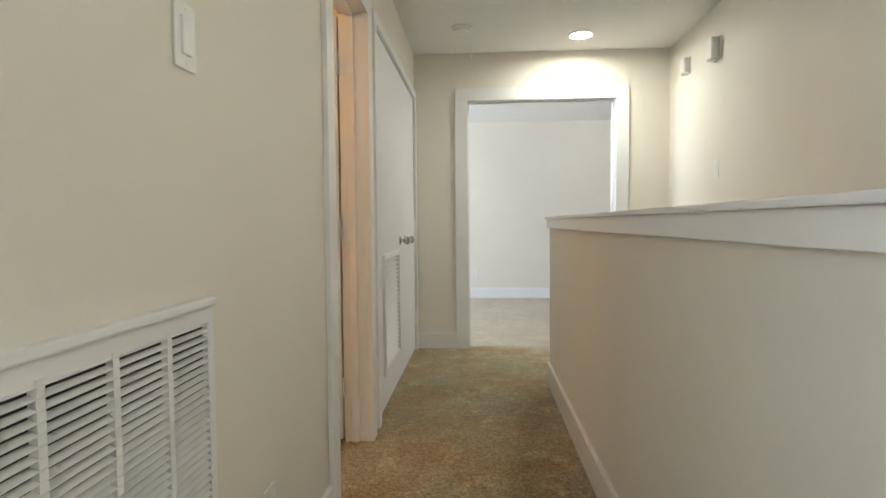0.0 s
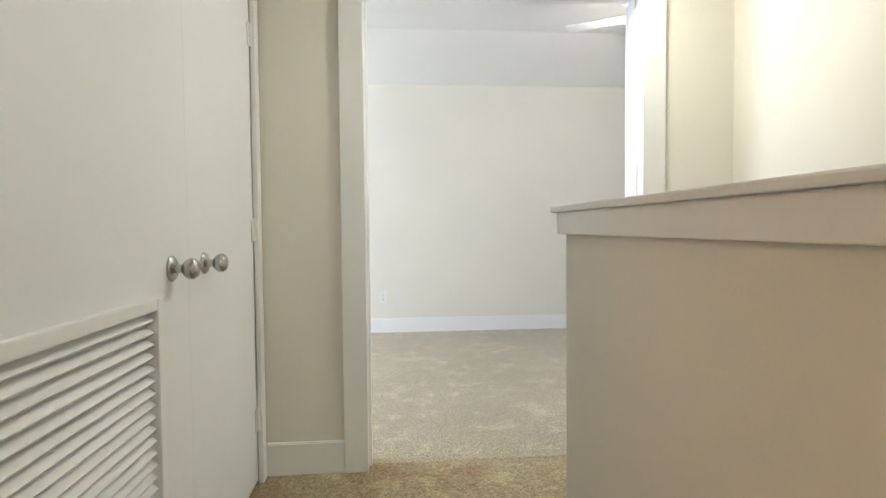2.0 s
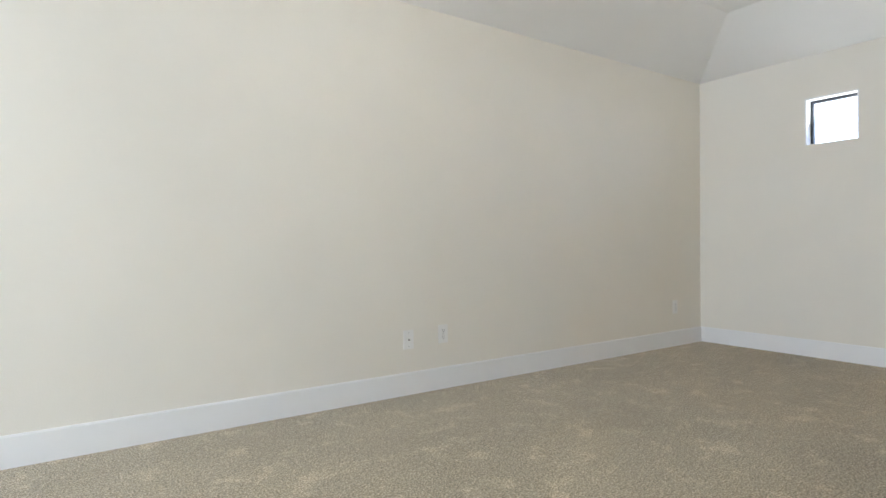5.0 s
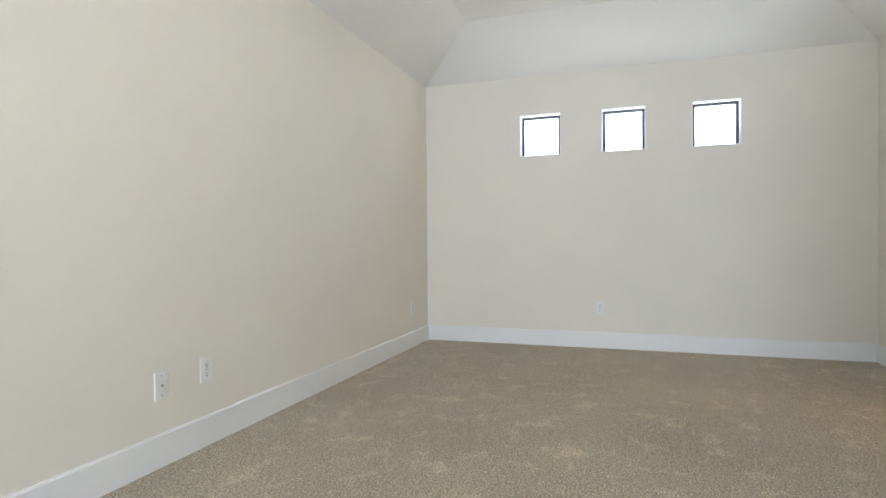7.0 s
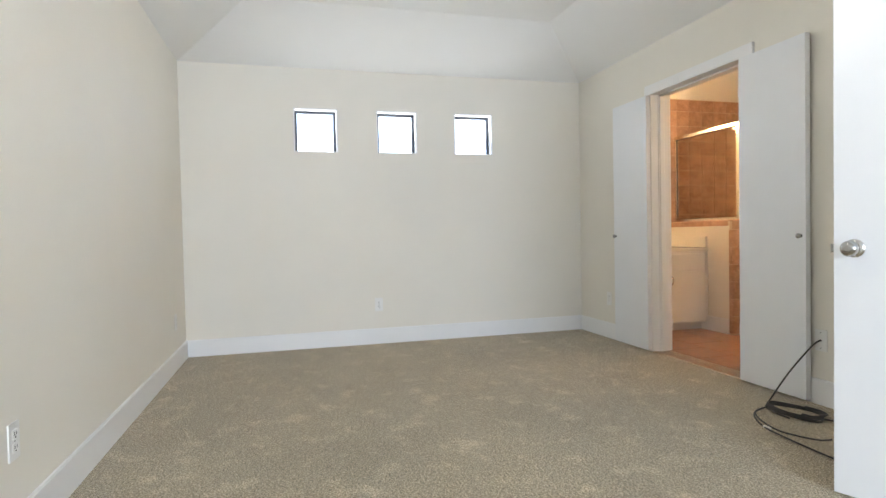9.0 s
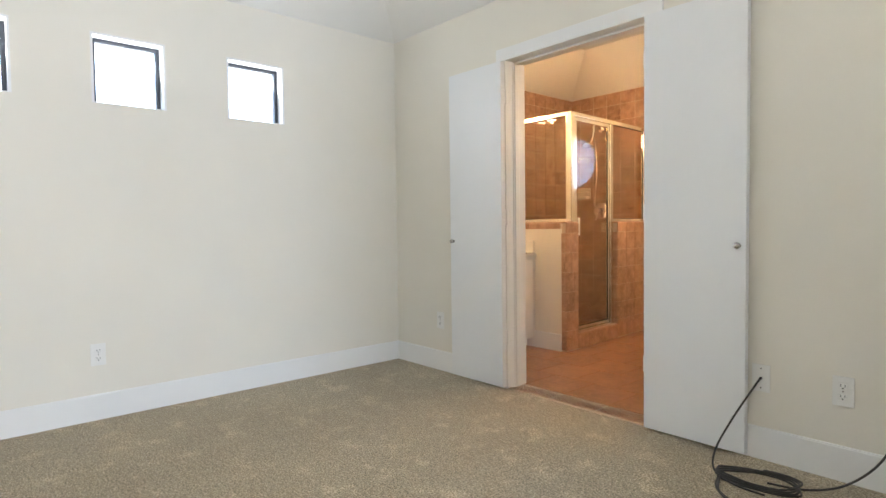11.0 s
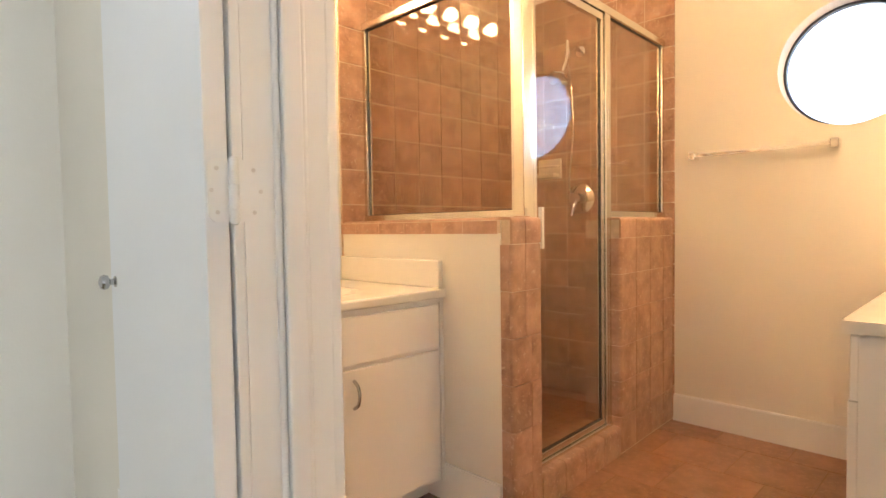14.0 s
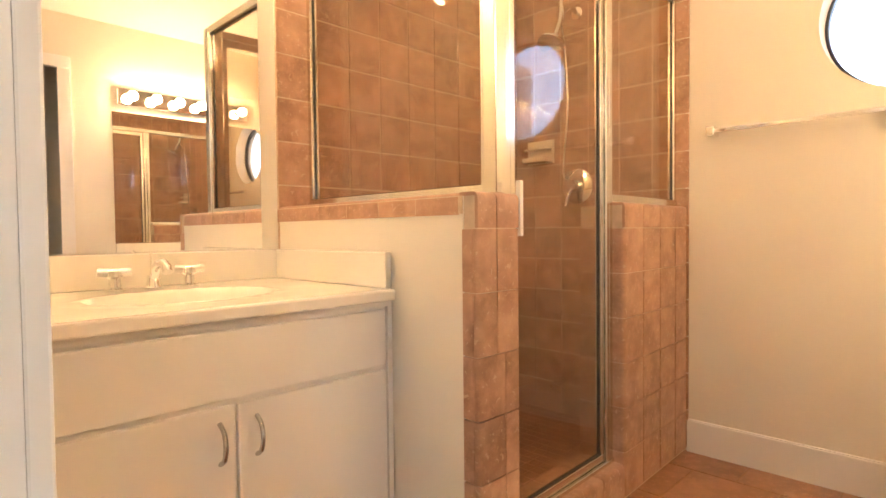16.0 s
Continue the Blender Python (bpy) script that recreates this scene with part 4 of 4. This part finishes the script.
part("corner_post", boxed(CXp - 0.022, CXp + 0.024, FYc - 0.024, FYc + 0.022, AZ, FT - 0.002, 0.005), ALU, SF)
part("post_bead", boxed(CXp + 0.024, CXp + 0.034, FYc - 0.012, FYc + 0.016, AZ + 0.024, FT - 0.034, 0.002), ALU, SF)
part("header", boxed(CXp + 0.024, XBE - 0.012, FYc - 0.018, FYc + 0.02, FT - 0.034, FT, 0.004), ALU, SF)
front("header", FXc - 0.02, FXc + 0.018, YBS + 0.012, FYc - 0.024, FT - 0.034, FT, 0.004)
part("sill_channel", boxed(CXp + 0.024, XBE - 0.012, FYc - 0.016, FYc + 0.018, AZ, AZ + 0.028, 0.003), ALU, SF)
part("wall_channel", boxed(XBE - 0.034, XBE - 0.012, FYc - 0.016, FYc + 0.016, AZ + 0.028, FT - 0.034, 0.003), ALU, SF)
part("pane", boxed(CXp + 0.03, XBE - 0.03, FYc - 0.003, FYc + 0.003, AZ + 0.024, FT - 0.03), SHOWERGLASS, SF).visible_shadow = False
for gx0, gx1, gz0, gz1 in ((CXp + 0.034, XBE - 0.034, AZ + 0.028, AZ + 0.0305), (CXp + 0.034, XBE - 0.034, FT - 0.0365, FT - 0.034), (CXp + 0.034, CXp + 0.0365, AZ + 0.0305, FT - 0.0365), (XBE - 0.0365, XBE - 0.034, AZ + 0.0305, FT - 0.0365)):
    part("gasket", boxed(gx0, gx1, FYc - 0.0045, FYc + 0.0045, gz0, gz1), SLOT, SF, "thin dark rubber gasket")
front("door_post", FXc - 0.018, FXc + 0.016, BY1 + 0.008, BY1 + 0.034, 0.13, FT - 0.034)
front("door_post", FXc - 0.02, FXc + 0.016, BY1 + 0.036, BY1 + 0.058, 0.13, FT - 0.034)
front("hinge_post", FXc - 0.016, FXc + 0.016, AY0 - 0.03, AY0 - 0.004, 0.13, FT - 0.034)
front("sill_channel", FXc - 0.018, FXc + 0.016, YBS + 0.012, BY1 + 0.008, AZ, AZ + 0.028)
front("wall_channel", FXc - 0.014, FXc + 0.014, YBS + 0.012, YBS + 0.034, AZ + 0.028, FT - 0.034)
front("pane", FXc - 0.003, FXc + 0.003, YBS + 0.03, BY1 + 0.01, AZ + 0.024, FT - 0.03, 0, SHOWERGLASS).visible_shadow = False
for gy0, gy1, gz0, gz1 in ((YBS + 0.034, BY1 + 0.008, AZ + 0.028, AZ + 0.0305), (YBS + 0.034, BY1 + 0.008, FT - 0.0365, FT - 0.034), (YBS + 0.034, YBS + 0.0365, AZ + 0.0305, FT - 0.0365)):
    front("gasket", FXc - 0.0045, FXc + 0.0045, gy0, gy1, gz0, gz1, 0, SLOT)
DY0, DY1 = BY1 + 0.062, AY0 - 0.034
sd = front("shower_door", FXc - 0.003, FXc + 0.003, DY0 + 0.018, DY1 - 0.018, 0.17, FT - 0.066, 0, SHOWERGLASS, SF, "tinted glass door leaf")
sd.visible_shadow = False
for nm, bx in (("door_rail", (DY0, DY1, 0.148, 0.174)), ("door_rail", (DY0, DY1, FT - 0.068, FT - 0.038)), ("door_stile", (DY0, DY0 + 0.02, 0.174, FT - 0.068)), ("door_stile", (DY1 - 0.022, DY1, 0.174, FT - 0.068))):
    front(nm, FXc - 0.012, FXc + 0.012, *bx, 0.002, ALU, sd)
for gy0, gy1, gz0, gz1 in ((DY0 + 0.02, DY1 - 0.022, 0.174, 0.177), (DY0 + 0.02, DY0 + 0.0235, 0.177, FT - 0.068)):
    front("gasket", FXc - 0.0045, FXc + 0.0045, gy0, gy1, gz0, gz1, 0, SLOT, sd)
front("threshold", FXc - 0.022, FXc + 0.02, BY1 + 0.004, AY0 - 0.002, 0.13, 0.146)
part("bracket", boxed(AXE - 0.004, AXE + 0.012, AY0 - 0.014, AY0 - 0.001, AZ - 0.11, AZ + 0.035, 0.002), PLASTIC, SF, "white plastic corner bracket")

# fittings in the shower
v = thing("shower_valve", (5.45, YBS + 0.01, 1.13), "chrome shower mixer with a lever", "tap")
VX, VZ = 5.47, 1.165
part("escutcheon", lathe([(0.085, 0), (0.085, 0.005), (0.07, 0.012), (0.035, 0.016)], "y", (VX, YBS + 0.011, VZ), 36), CHROME, v, smooth=True)
part("stem", lathe([(0.032, 0.012), (0.03, 0.045), (0.024, 0.058), (0, 0.06)], "y", (VX, YBS + 0.011, VZ), 24), CHROME, v, smooth=True)
part("lever", tube([(VX, YBS + 0.06, VZ), (VX + 0.015, YBS + 0.075, VZ - 0.05), (VX + 0.02, YBS + 0.085, VZ - 0.1)], 0.009), CHROME, v, smooth=True)
s = thing("hand_shower", (5.36, YBS + 0.05, 1.9), "chrome hand shower on an arm with a hose", "shower head")
part("arm", tube([(VX, YBS + 0.012, 2.0), (VX, YBS + 0.08, 2.01), (VX, YBS + 0.15, 1.96)], 0.011), CHROME, s, smooth=True)
part("flange", lathe([(0.03, 0), (0.03, 0.004), (0.012, 0.01)], "y", (VX, YBS + 0.011, 2.0), 20), CHROME, s, smooth=True)
part("holder", lathe([(0.018, 0), (0.02, 0.03), (0.018, 0.06)], "-z", (VX, YBS + 0.15, 1.99), 16), CHROME, s, smooth=True)
part("hand_grip", tube([(VX, YBS + 0.15, 2.03), (VX - 0.004, YBS + 0.165, 1.93), (VX, YBS + 0.2, 1.85)], 0.013), CHROME, s, smooth=True)
hd = lathe([(0.01, -0.03), (0.03, -0.015), (0.062, 0), (0.064, 0.012), (0.055, 0.016), (0, 0.016)], "-z", (0, 0, 0), 28)
bmesh.ops.transform(hd, matrix=Matrix.Translation((VX, YBS + 0.23, 1.81)) @ Matrix.Rotation(radians(28), 4, "X"), verts=hd.verts)
part("head", hd, CHROME, s, smooth=True)
part("hose", tube([(VX, YBS + 0.15, 1.92), (VX + 0.012, YBS + 0.1, 1.8), (VX + 0.01, YBS + 0.08, 1.55), (VX + 0.045, YBS + 0.06, 1.32), (VX + 0.06, YBS + 0.04, 1.22), (VX + 0.05, YBS + 0.02, 1.2)], 0.007), CHROME, s, smooth=True)
sp = thing("tub_spout", (5.545, YBS + 0.01, 0.24), "small chrome spout low on the shower wall", "tap")
part("spout", tube([(5.545, YBS + 0.01, 0.195), (5.545, YBS + 0.07, 0.195), (5.545, YBS + 0.115, 0.178)], 0.02, 14), CHROME, sp, smooth=True)
sd2 = thing("soap_dish", (5.68, YBS + 0.01, 1.35), "cream ceramic soap dish fixed to the tiles", "soap dish")
part("back", boxed(5.6, 5.76, YBS + 0.009, YBS + 0.025, 1.29, 1.41, 0.008), PORCELAIN, sd2)
part("tray", boxed(5.61, 5.75, YBS + 0.02, YBS + 0.09, 1.295, 1.32, 0.008), PORCELAIN, sd2)
part("bar", tube([(5.62, YBS + 0.02, 1.365), (5.62, YBS + 0.07, 1.36), (5.74, YBS + 0.07, 1.36), (5.74, YBS + 0.02, 1.365)], 0.007), PORCELAIN, sd2, smooth=True)


# ---- vanities ----
def pull(parent, x, y, z, s):
    return part("handle", tube([(x, y, z - 0.045), (x + s * 0.022, y, z - 0.03), (x + s * 0.03, y, z), (x + s * 0.022, y, z + 0.03), (x, y, z + 0.045)], 0.0055), NICKEL, parent, "curved nickel pull", smooth=True)


VY0, VY1 = AY1 + 0.001, 3.745
VF = 5.208
van = thing("vanity_cabinet", (5.5, 3.3, 0), "white vanity cabinet with two doors and nickel pulls", "cabinet")
part("body", boxed(VF + 0.013, XBE - 0.003, VY0, VY1, 0.075, 0.757), CABINET, van)
for a, b, c, e in ((VY0, VY0 + 0.016, 0.075, 0.757), (VY1 - 0.016, VY1, 0.075, 0.757), (VY0 + 0.016, VY1 - 0.016, 0.742, 0.757)):
    part("face_frame", boxed(VF + 0.003, VF + 0.014, a, b, c, e, 0.001), CABINET, van)
part("toe_kick", boxed(VF + 0.085, XBE - 0.003, VY0, VY1, 0, 0.075), CABINET, van)
part("drawer_front", boxed(VF, VF + 0.018, VY0 + 0.026, VY1 - 0.026, 0.5785, 0.734, 0.004), CABINET, van)
MID = (VY0 + VY1) / 2
for a, b, py in ((VY0 + 0.026, MID - 0.003, MID - 0.046), (MID + 0.003, VY1 - 0.026, MID + 0.04)):
    dd = part("cabinet_door", boxed(VF, VF + 0.018, a, b, 0.09, 0.566, 0.004), CABINET, van)
    pull(dd, VF, py, 0.486, -1)


def sink_top(name, x0, x1, y0, y1, cx, cy, label):
    """Counter with a moulded oval basin, as one grid."""
    top = thing(name, (cx, cy, 0.76), label, "counter")
    bm = bmesh.new()
    NX, NY = 36, 48
    grid = [[None] * (NY + 1) for _ in range(NX + 1)]
    for i in range(NX + 1):
        for j in range(NY + 1):
            x, y = x0 + (x1 - x0) * i / NX, y0 + (y1 - y0) * j / NY
            r = math.hypot((x - cx) / 0.165, (y - cy) / 0.225)
            z = 0.79
            if r < 1:
                z -= 0.125 * (1 - r ** 2.6)
            elif r < 1.12:
                z += 0.003 * math.sin((r - 1) / 0.12 * math.pi)
            grid[i][j] = bm.verts.new((x, y, z))
    for i in range(NX):
        for j in range(NY):
            bm.faces.new((grid[i][j], grid[i + 1][j], grid[i + 1][j + 1], grid[i][j + 1]))
    rim = [grid[i][0] for i in range(NX + 1)] + [grid[NX][j] for j in range(1, NY + 1)] + [grid[i][NY] for i in range(NX - 1, -1, -1)] + [grid[0][j] for j in range(NY - 1, 0, -1)]
    edge = [bm.verts.new(v.co) for v in rim]
    low = [bm.verts.new((v.co.x, v.co.y, 0.76)) for v in rim]
    for k in range(len(edge)):
        j = (k + 1) % len(edge)
        bm.faces.new((edge[j], edge[k], low[k], low[j]))
    bmesh.ops.recalc_face_normals(bm, faces=bm.faces)
    part("counter", bm, MARBLE, top, smooth=True)
    part("drain", lathe([(0, 0), (0.022, 0), (0.022, 0.002), (0, 0.003)], "z", (cx, cy, 0.667), 20), CHROME, top)
    return top


top = sink_top("bathroom_counter", VF - 0.006, XBE - 0.002, VY0, VY1, 5.49, 3.29, "glossy cream cultured-marble vanity top with moulded basin")
part("nosing", boxed(VF - 0.016, VF - 0.004, VY0, VY1, 0.758, 0.789, 0.006), MARBLE, top)
part("backsplash", boxed(XBE - 0.022, XBE - 0.002, VY0, VY1, 0.791, 0.893, 0.004), MARBLE, top)
part("side_splash", boxed(VF + 0.004, XBE - 0.024, VY0, VY0 + 0.02, 0.791, 0.893, 0.004), MARBLE, top)


def faucet(x, y, s, label):
    f = thing("faucet", (x, y, 0.79), label, "tap")
    part("body", lathe([(0.026, 0), (0.026, 0.006), (0.02, 0.012), (0.016, 0.04)], "z", (x, y, 0.791), 20), CHROME, f, smooth=True)
    part("spout", tube([(x, y, 0.815), (x - s * 0.02, y, 0.85), (x - s * 0.06, y, 0.868), (x - s * 0.1, y, 0.862), (x - s * 0.115, y, 0.845)], 0.0135, 14), CHROME, f, smooth=True)
    part("lift_rod", tube([(x + s * 0.02, y, 0.8), (x + s * 0.02, y, 0.87), (x + s * 0.02, y, 0.9)], 0.003, 8), CHROME, f, smooth=True)
    for dy in (-0.101, 0.101):
        h = part("valve", lathe([(0.026, 0), (0.026, 0.006), (0.016, 0.012), (0.014, 0.036), (0.02, 0.042), (0.02, 0.056), (0.01, 0.06), (0, 0.06)], "z", (x, y + dy, 0.791), 20), CHROME, f, smooth=True)
        part("cross_lever", tube([(x - 0.01, y + dy - 0.04, 0.846), (x, y + dy, 0.843), (x + 0.01, y + dy + 0.04, 0.846)], 0.012), CHROME, h, smooth=True)
    return f


faucet(5.742, 3.287, 1, "chrome widespread faucet with two cross handles")

van2 = thing("vanity_cabinet", (3.75, 2.0, 0), "white vanity cabinet with knobs along the bathroom wall", "cabinet")
V2F = 4.0
part("body", boxed(XBW + 0.002, V2F - 0.018, YBS + 0.003, 2.738, 0.1, 0.758), CABINET, van2)
part("toe_kick", boxed(XBW + 0.002, V2F - 0.085, YBS + 0.003, 2.738, 0, 0.1), CABINET, van2)
for a, b in ((YBS + 0.02, 1.845), (1.85, 2.28)):
    part("drawer_front", boxed(V2F - 0.018, V2F, a, b, 0.6, 0.735, 0.003), CABINET, van2)
    dd = part("cabinet_door", boxed(V2F - 0.018, V2F, a, b, 0.125, 0.588, 0.003), CABINET, van2)
    small_knob(dd, (V2F, b - 0.03, 0.53), "x")
part("apron", boxed(V2F - 0.018, V2F - 0.002, 2.285, 2.738, 0.606, 0.757, 0.002), CABINET, van2)
for z0, z1, kz in ((0.365, 0.6, 0.51), (0.095, 0.355, 0.2)):
    dd = part("drawer_front", boxed(V2F - 0.016, V2F + 0.004, 2.285, 2.725, z0, z1, 0.004), CABINET, van2)
    small_knob(dd, (V2F + 0.004, 2.505, kz), "x")
t2 = sink_top("bathroom_counter", XBW + 0.002, V2F + 0.013, YBS + 0.003, 2.748, 3.74, 2.1, "glossy cream cultured-marble top on the second vanity")
part("backsplash", boxed(XBW + 0.002, XBW + 0.022, YBS + 0.003, 2.735, 0.791, 0.893, 0.004), MARBLE, t2)
part("side_splash", boxed(XBW + 0.024, V2F - 0.005, YBS + 0.003, YBS + 0.023, 0.791, 0.893, 0.004), MARBLE, t2)
faucet(3.555, 2.1, -1, "chrome widespread faucet on the second vanity")

# mirrors
for x0, x1, y0, y1, z0, z1 in ((XBE - 0.008, XBE - 0.002, 2.897, VY1 - 0.01, 0.898, 2.02), (XBW + 0.002, XBW + 0.008, YBS + 0.06, 2.735, 0.9, 1.78)):
    m = thing("wall_mirror", (x0, (y0 + y1) / 2, z0), "large frameless wall mirror over the vanity", "mirror")
    part("mirror_glass", boxed(x0, x1, y0, y1, z0, z1), MIRROR, m)
    part("edge_channel", boxed(x0 - (0.004 if x0 > 5 else 0), x1 + (0 if x0 > 5 else 0.004), y0, y1, z0 - 0.006, z0 - 0.0005), CHROME, m)


def light_bar(x, y0, y1, z, s, count):
    """Chrome strip with bare round bulbs; s: the way it faces along x."""
    t = thing("vanity_light_bar", (x, (y0 + y1) / 2, z), "chrome vanity light bar with lit round bulbs", "lamp", "vanity light bars")
    part("strip", boxed(min(x, x + s * 0.04), max(x, x + s * 0.04), y0, y1, z - 0.055, z + 0.055, 0.006), CHROME, t)
    for k in range(count):
        y = y0 + (y1 - y0) * (k + 0.5) / count
        ax = "x" if s > 0 else "-x"
        part("socket", lathe([(0.02, 0), (0.02, 0.02), (0.015, 0.022)], ax, (x + s * 0.04, y, z), 16), CHROME, t, smooth=True)
        part("bulb", lathe([(0.013, 0.018), (0.015, 0.03), (0.025, 0.042), (0.033, 0.062), (0.03, 0.08), (0.017, 0.093), (0, 0.097)], ax, (x + s * 0.04, y, z), 18), BULB, t, "lit round bulb", smooth=True)


light_bar(XBE - 0.002, 2.935, 3.565, 2.085, -1, 4)
light_bar(XBW + 0.002, 1.80, 2.71, 1.88, 1, 6)

# towel bar
tb = thing("towel_bar", (4.58, YBS, 1.34), "chrome towel bar with square posts", "towel bar")
for x in (4.835, 4.254):
    part("post", boxed(x - 0.016, x + 0.016, YBS, YBS + 0.062, 1.323, 1.36, 0.003), CHROME, tb)
part("bar", boxed(4.254, 4.835, YBS + 0.038, YBS + 0.053, 1.335, 1.35, 0.003), CHROME, tb)

# round window
w = thing("window_5", (OX, YBS, OZ), "round window with a dark metal rim, daylight outside", "window")
tagged(w, kind="structure")
bm = bmesh.new()
for r0, r1, y0, y1 in ((OR - 0.012, OR - 0.001, YBS - 0.12, YBS - 0.09),):
    rings = [[bm.verts.new((OX + r * math.cos(2 * math.pi * k / N), y, OZ + r * math.sin(2 * math.pi * k / N))) for k in range(N)] for r, y in ((r0, y0), (r0, y1), (r1, y1), (r1, y0))]
    for a, b in zip(rings, rings[1:] + rings[:1]):
        for k in range(N):
            bm.faces.new((a[k], a[(k + 1) % N], b[(k + 1) % N], b[k]))
bmesh.ops.recalc_face_normals(bm, faces=bm.faces)
part("window_frame", bm, DARKALU, w, smooth=True)
g = part("pane", lathe([(0, 0), (OR - 0.008, 0), (OR - 0.008, 0.004), (0, 0.004)], "y", (OX, YBS - 0.11, OZ), 48), PANE, w)
g.visible_shadow = False

# ---- tiles ----


def bullnose(parent, place, a0, a1, wu, wv, r=0.016, t=0.0095):
    """Rounded edge tile: a corner profile of two arms, laid out by place(u, v, along)."""
    arc = [(r - r * math.sin(k * math.pi / 8), r - r * math.cos(k * math.pi / 8)) for k in range(5)]
    prof = [(wu, 0.0)] + arc + [(0.0, wv), (t, wv), (t, t), (wu, t)]
    bm = bmesh.new()
    ends = [[bm.verts.new(place(u, v, a)) for u, v in prof] for a in (a0 + 0.0015, a1 - 0.0015)]
    n = len(prof)
    for k in range(n):
        bm.faces.new((ends[0][k], ends[0][(k + 1) % n], ends[1][(k + 1) % n], ends[1][k]))
    bm.faces.new(ends[0])
    bm.faces.new(ends[1])
    bmesh.ops.recalc_face_normals(bm, faces=bm.faces)
    return part("tile", bm, TILE, parent, smooth=True)


ZCAP = 0.955
rowsz = [(max(0.0, ZCAP - (k + 1) * P), ZCAP - k * P) for k in range(6)]
AM = AY0 + 0.091
for k, (z0, z1) in enumerate(rowsz):
    zc, hh = (z0 + z1) / 2, z1 - z0 - 0.003
    split = AM if k < 2 else AY0 + 0.06
    bullnose(shower, lambda u, v, a: (AXE + u, AY1 - v, a), z0, z1, 0.0135, AY1 - split - 0.0015, 0.012)
    tile(shower, AXE + 0.0335, AY1 - 0.0045, zc, 0.037, hh, "y", TILE)
    bullnose(shower, lambda u, v, a: (AXE + u, AY0 + v, a), z0, z1, 0.1, split - AY0 - 0.0015, 0.008)
    bullnose(shower_b, lambda u, v, a: (AX + u, BY1 - v, a), z0, z1, 0.052, P - 0.003)
    tile(shower_b, (AX + 0.055 + BX1) / 2, BY1 - 0.0045, zc, BX1 - AX - 0.058, hh, "y", TILE)
    for y0, y1 in spans(YBS, BY1 - P, P, True):
        tile(shower_b, AX + 0.0045, (y0 + y1) / 2, zc, y1 - y0 - 0.003, hh, "-x", TILE)
for y0, y1 in ((AY0, AM), (AM, AY1)):
    bullnose(shower, lambda u, v, a: (AXE + v, a, AZ - u), y0, y1, AZ - ZCAP - 0.002, 0.06)
for x0, x1 in spans(AXE + 0.0625, XBE, P):
    bullnose(shower, lambda u, v, a: (a, AY1 - v, AZ - u), x0, x1, 0.055, 0.085)
    tile(shower, (x0 + x1) / 2, (AY0 + AY1 - 0.088) / 2, AZ - 0.006, x1 - x0 - 0.003, AY1 - AY0 - 0.085, "up", TILE)
for y0, y1 in spans(YBS, BY1, P, True):
    bullnose(shower_b, lambda u, v, a: (AX + v, a, AZ - u), y0, y1, AZ - ZCAP - 0.002, 0.09)
    tile(shower_b, (AX + 0.092 + BX1) / 2, (y0 + y1) / 2, AZ - 0.006, BX1 - AX - 0.094, y1 - y0 - 0.003, "up", TILE)
for y0, y1 in spans(BY1, AY0, P):
    bullnose(curb, lambda u, v, a: (AX + v, a, 0.128 - u), y0, y1, 0.124, 0.08)
    tile(curb, (AX + 0.082 + BX1) / 2, (y0 + y1) / 2, 0.123, BX1 - AX - 0.084, y1 - y0 - 0.003, "up", TILE)
for leaning in (shower_b, curb):
    leaning.rotation_euler = (0, 0, SKEW)
back = tagged(thing("shower_wall_tiles", (XBE, 2.0, 0), "terracotta wall tiles lining the shower", "tiles"), kind="structure")
part("grout_bed", boxed(XBE - 0.0105, XBE - 0.001, YBS + 0.008, AY1 - 0.001, 0, TT), GROUT, back)
part("grout_bed", boxed(AX + 0.005, XBE - 0.0105, YBS + 0.001, YBS + 0.0105, 0, TT), GROUT, back)
for z0, z1 in spans(0.02, TT, P):
    for y0, y1 in spans(YBS + 0.01, AY1, P, True):
        tile(back, XBE - 0.009, (y0 + y1) / 2, (z0 + z1) / 2, y1 - y0 - 0.004, z1 - z0 - 0.005, "-x", TILE)
    for x0, x1 in spans(AX - 0.01, XBE - 0.012, P):
        tile(back, (x0 + x1) / 2, YBS + 0.009, (z0 + z1) / 2, x1 - x0 - 0.004, z1 - z0 - 0.005, "y", TILE)
floor_bath = bpy.data.objects["floor_bath"]
G = 0.305
row = 0
y1 = 3.44 + G
while y1 > YBS:
    y0 = y1 - G
    x = 4.54 + (G / 2 if row % 2 else 0) - 8 * G
    while x < XBE:
        a, b = max(x, 3.2 if y0 > 2.9 else XBW), min(x + G, XBE)
        c = max(y0, YBS)
        if b - a > 0.03 and y1 - c > 0.03 and not (a > BX1 and y1 < AY0):
            tile(floor_bath, (a + b) / 2, (c + y1) / 2, -0.006, b - a - 0.004, y1 - c - 0.004, "up", FTILE, 0.012)
        x += G
    y1 = y0
    row += 1
x = 4.54 - 4 * G
while x < 4.8:
    tile(floor_bath, x + G / 2, (3.745 + YS - 0.012) / 2, -0.006, G - 0.005, YS - 0.012 - 3.745 - 0.004, "up", FTILE, 0.012)
    x += G
# small tiles of the shower floor
bm = bmesh.new()
x = BX1
while x < XBE - 0.03:
    y = YBS + 0.012
    while y < AY0 - 0.03:
        box(bm, x + 0.002, x + 0.05, y, y + 0.048, 0.015, 0.024)
        y += 0.052
    x += 0.052
tagged(part("mosaic", bm, FTILE, bpy.data.objects["floor_shower"]), kind="stuff")
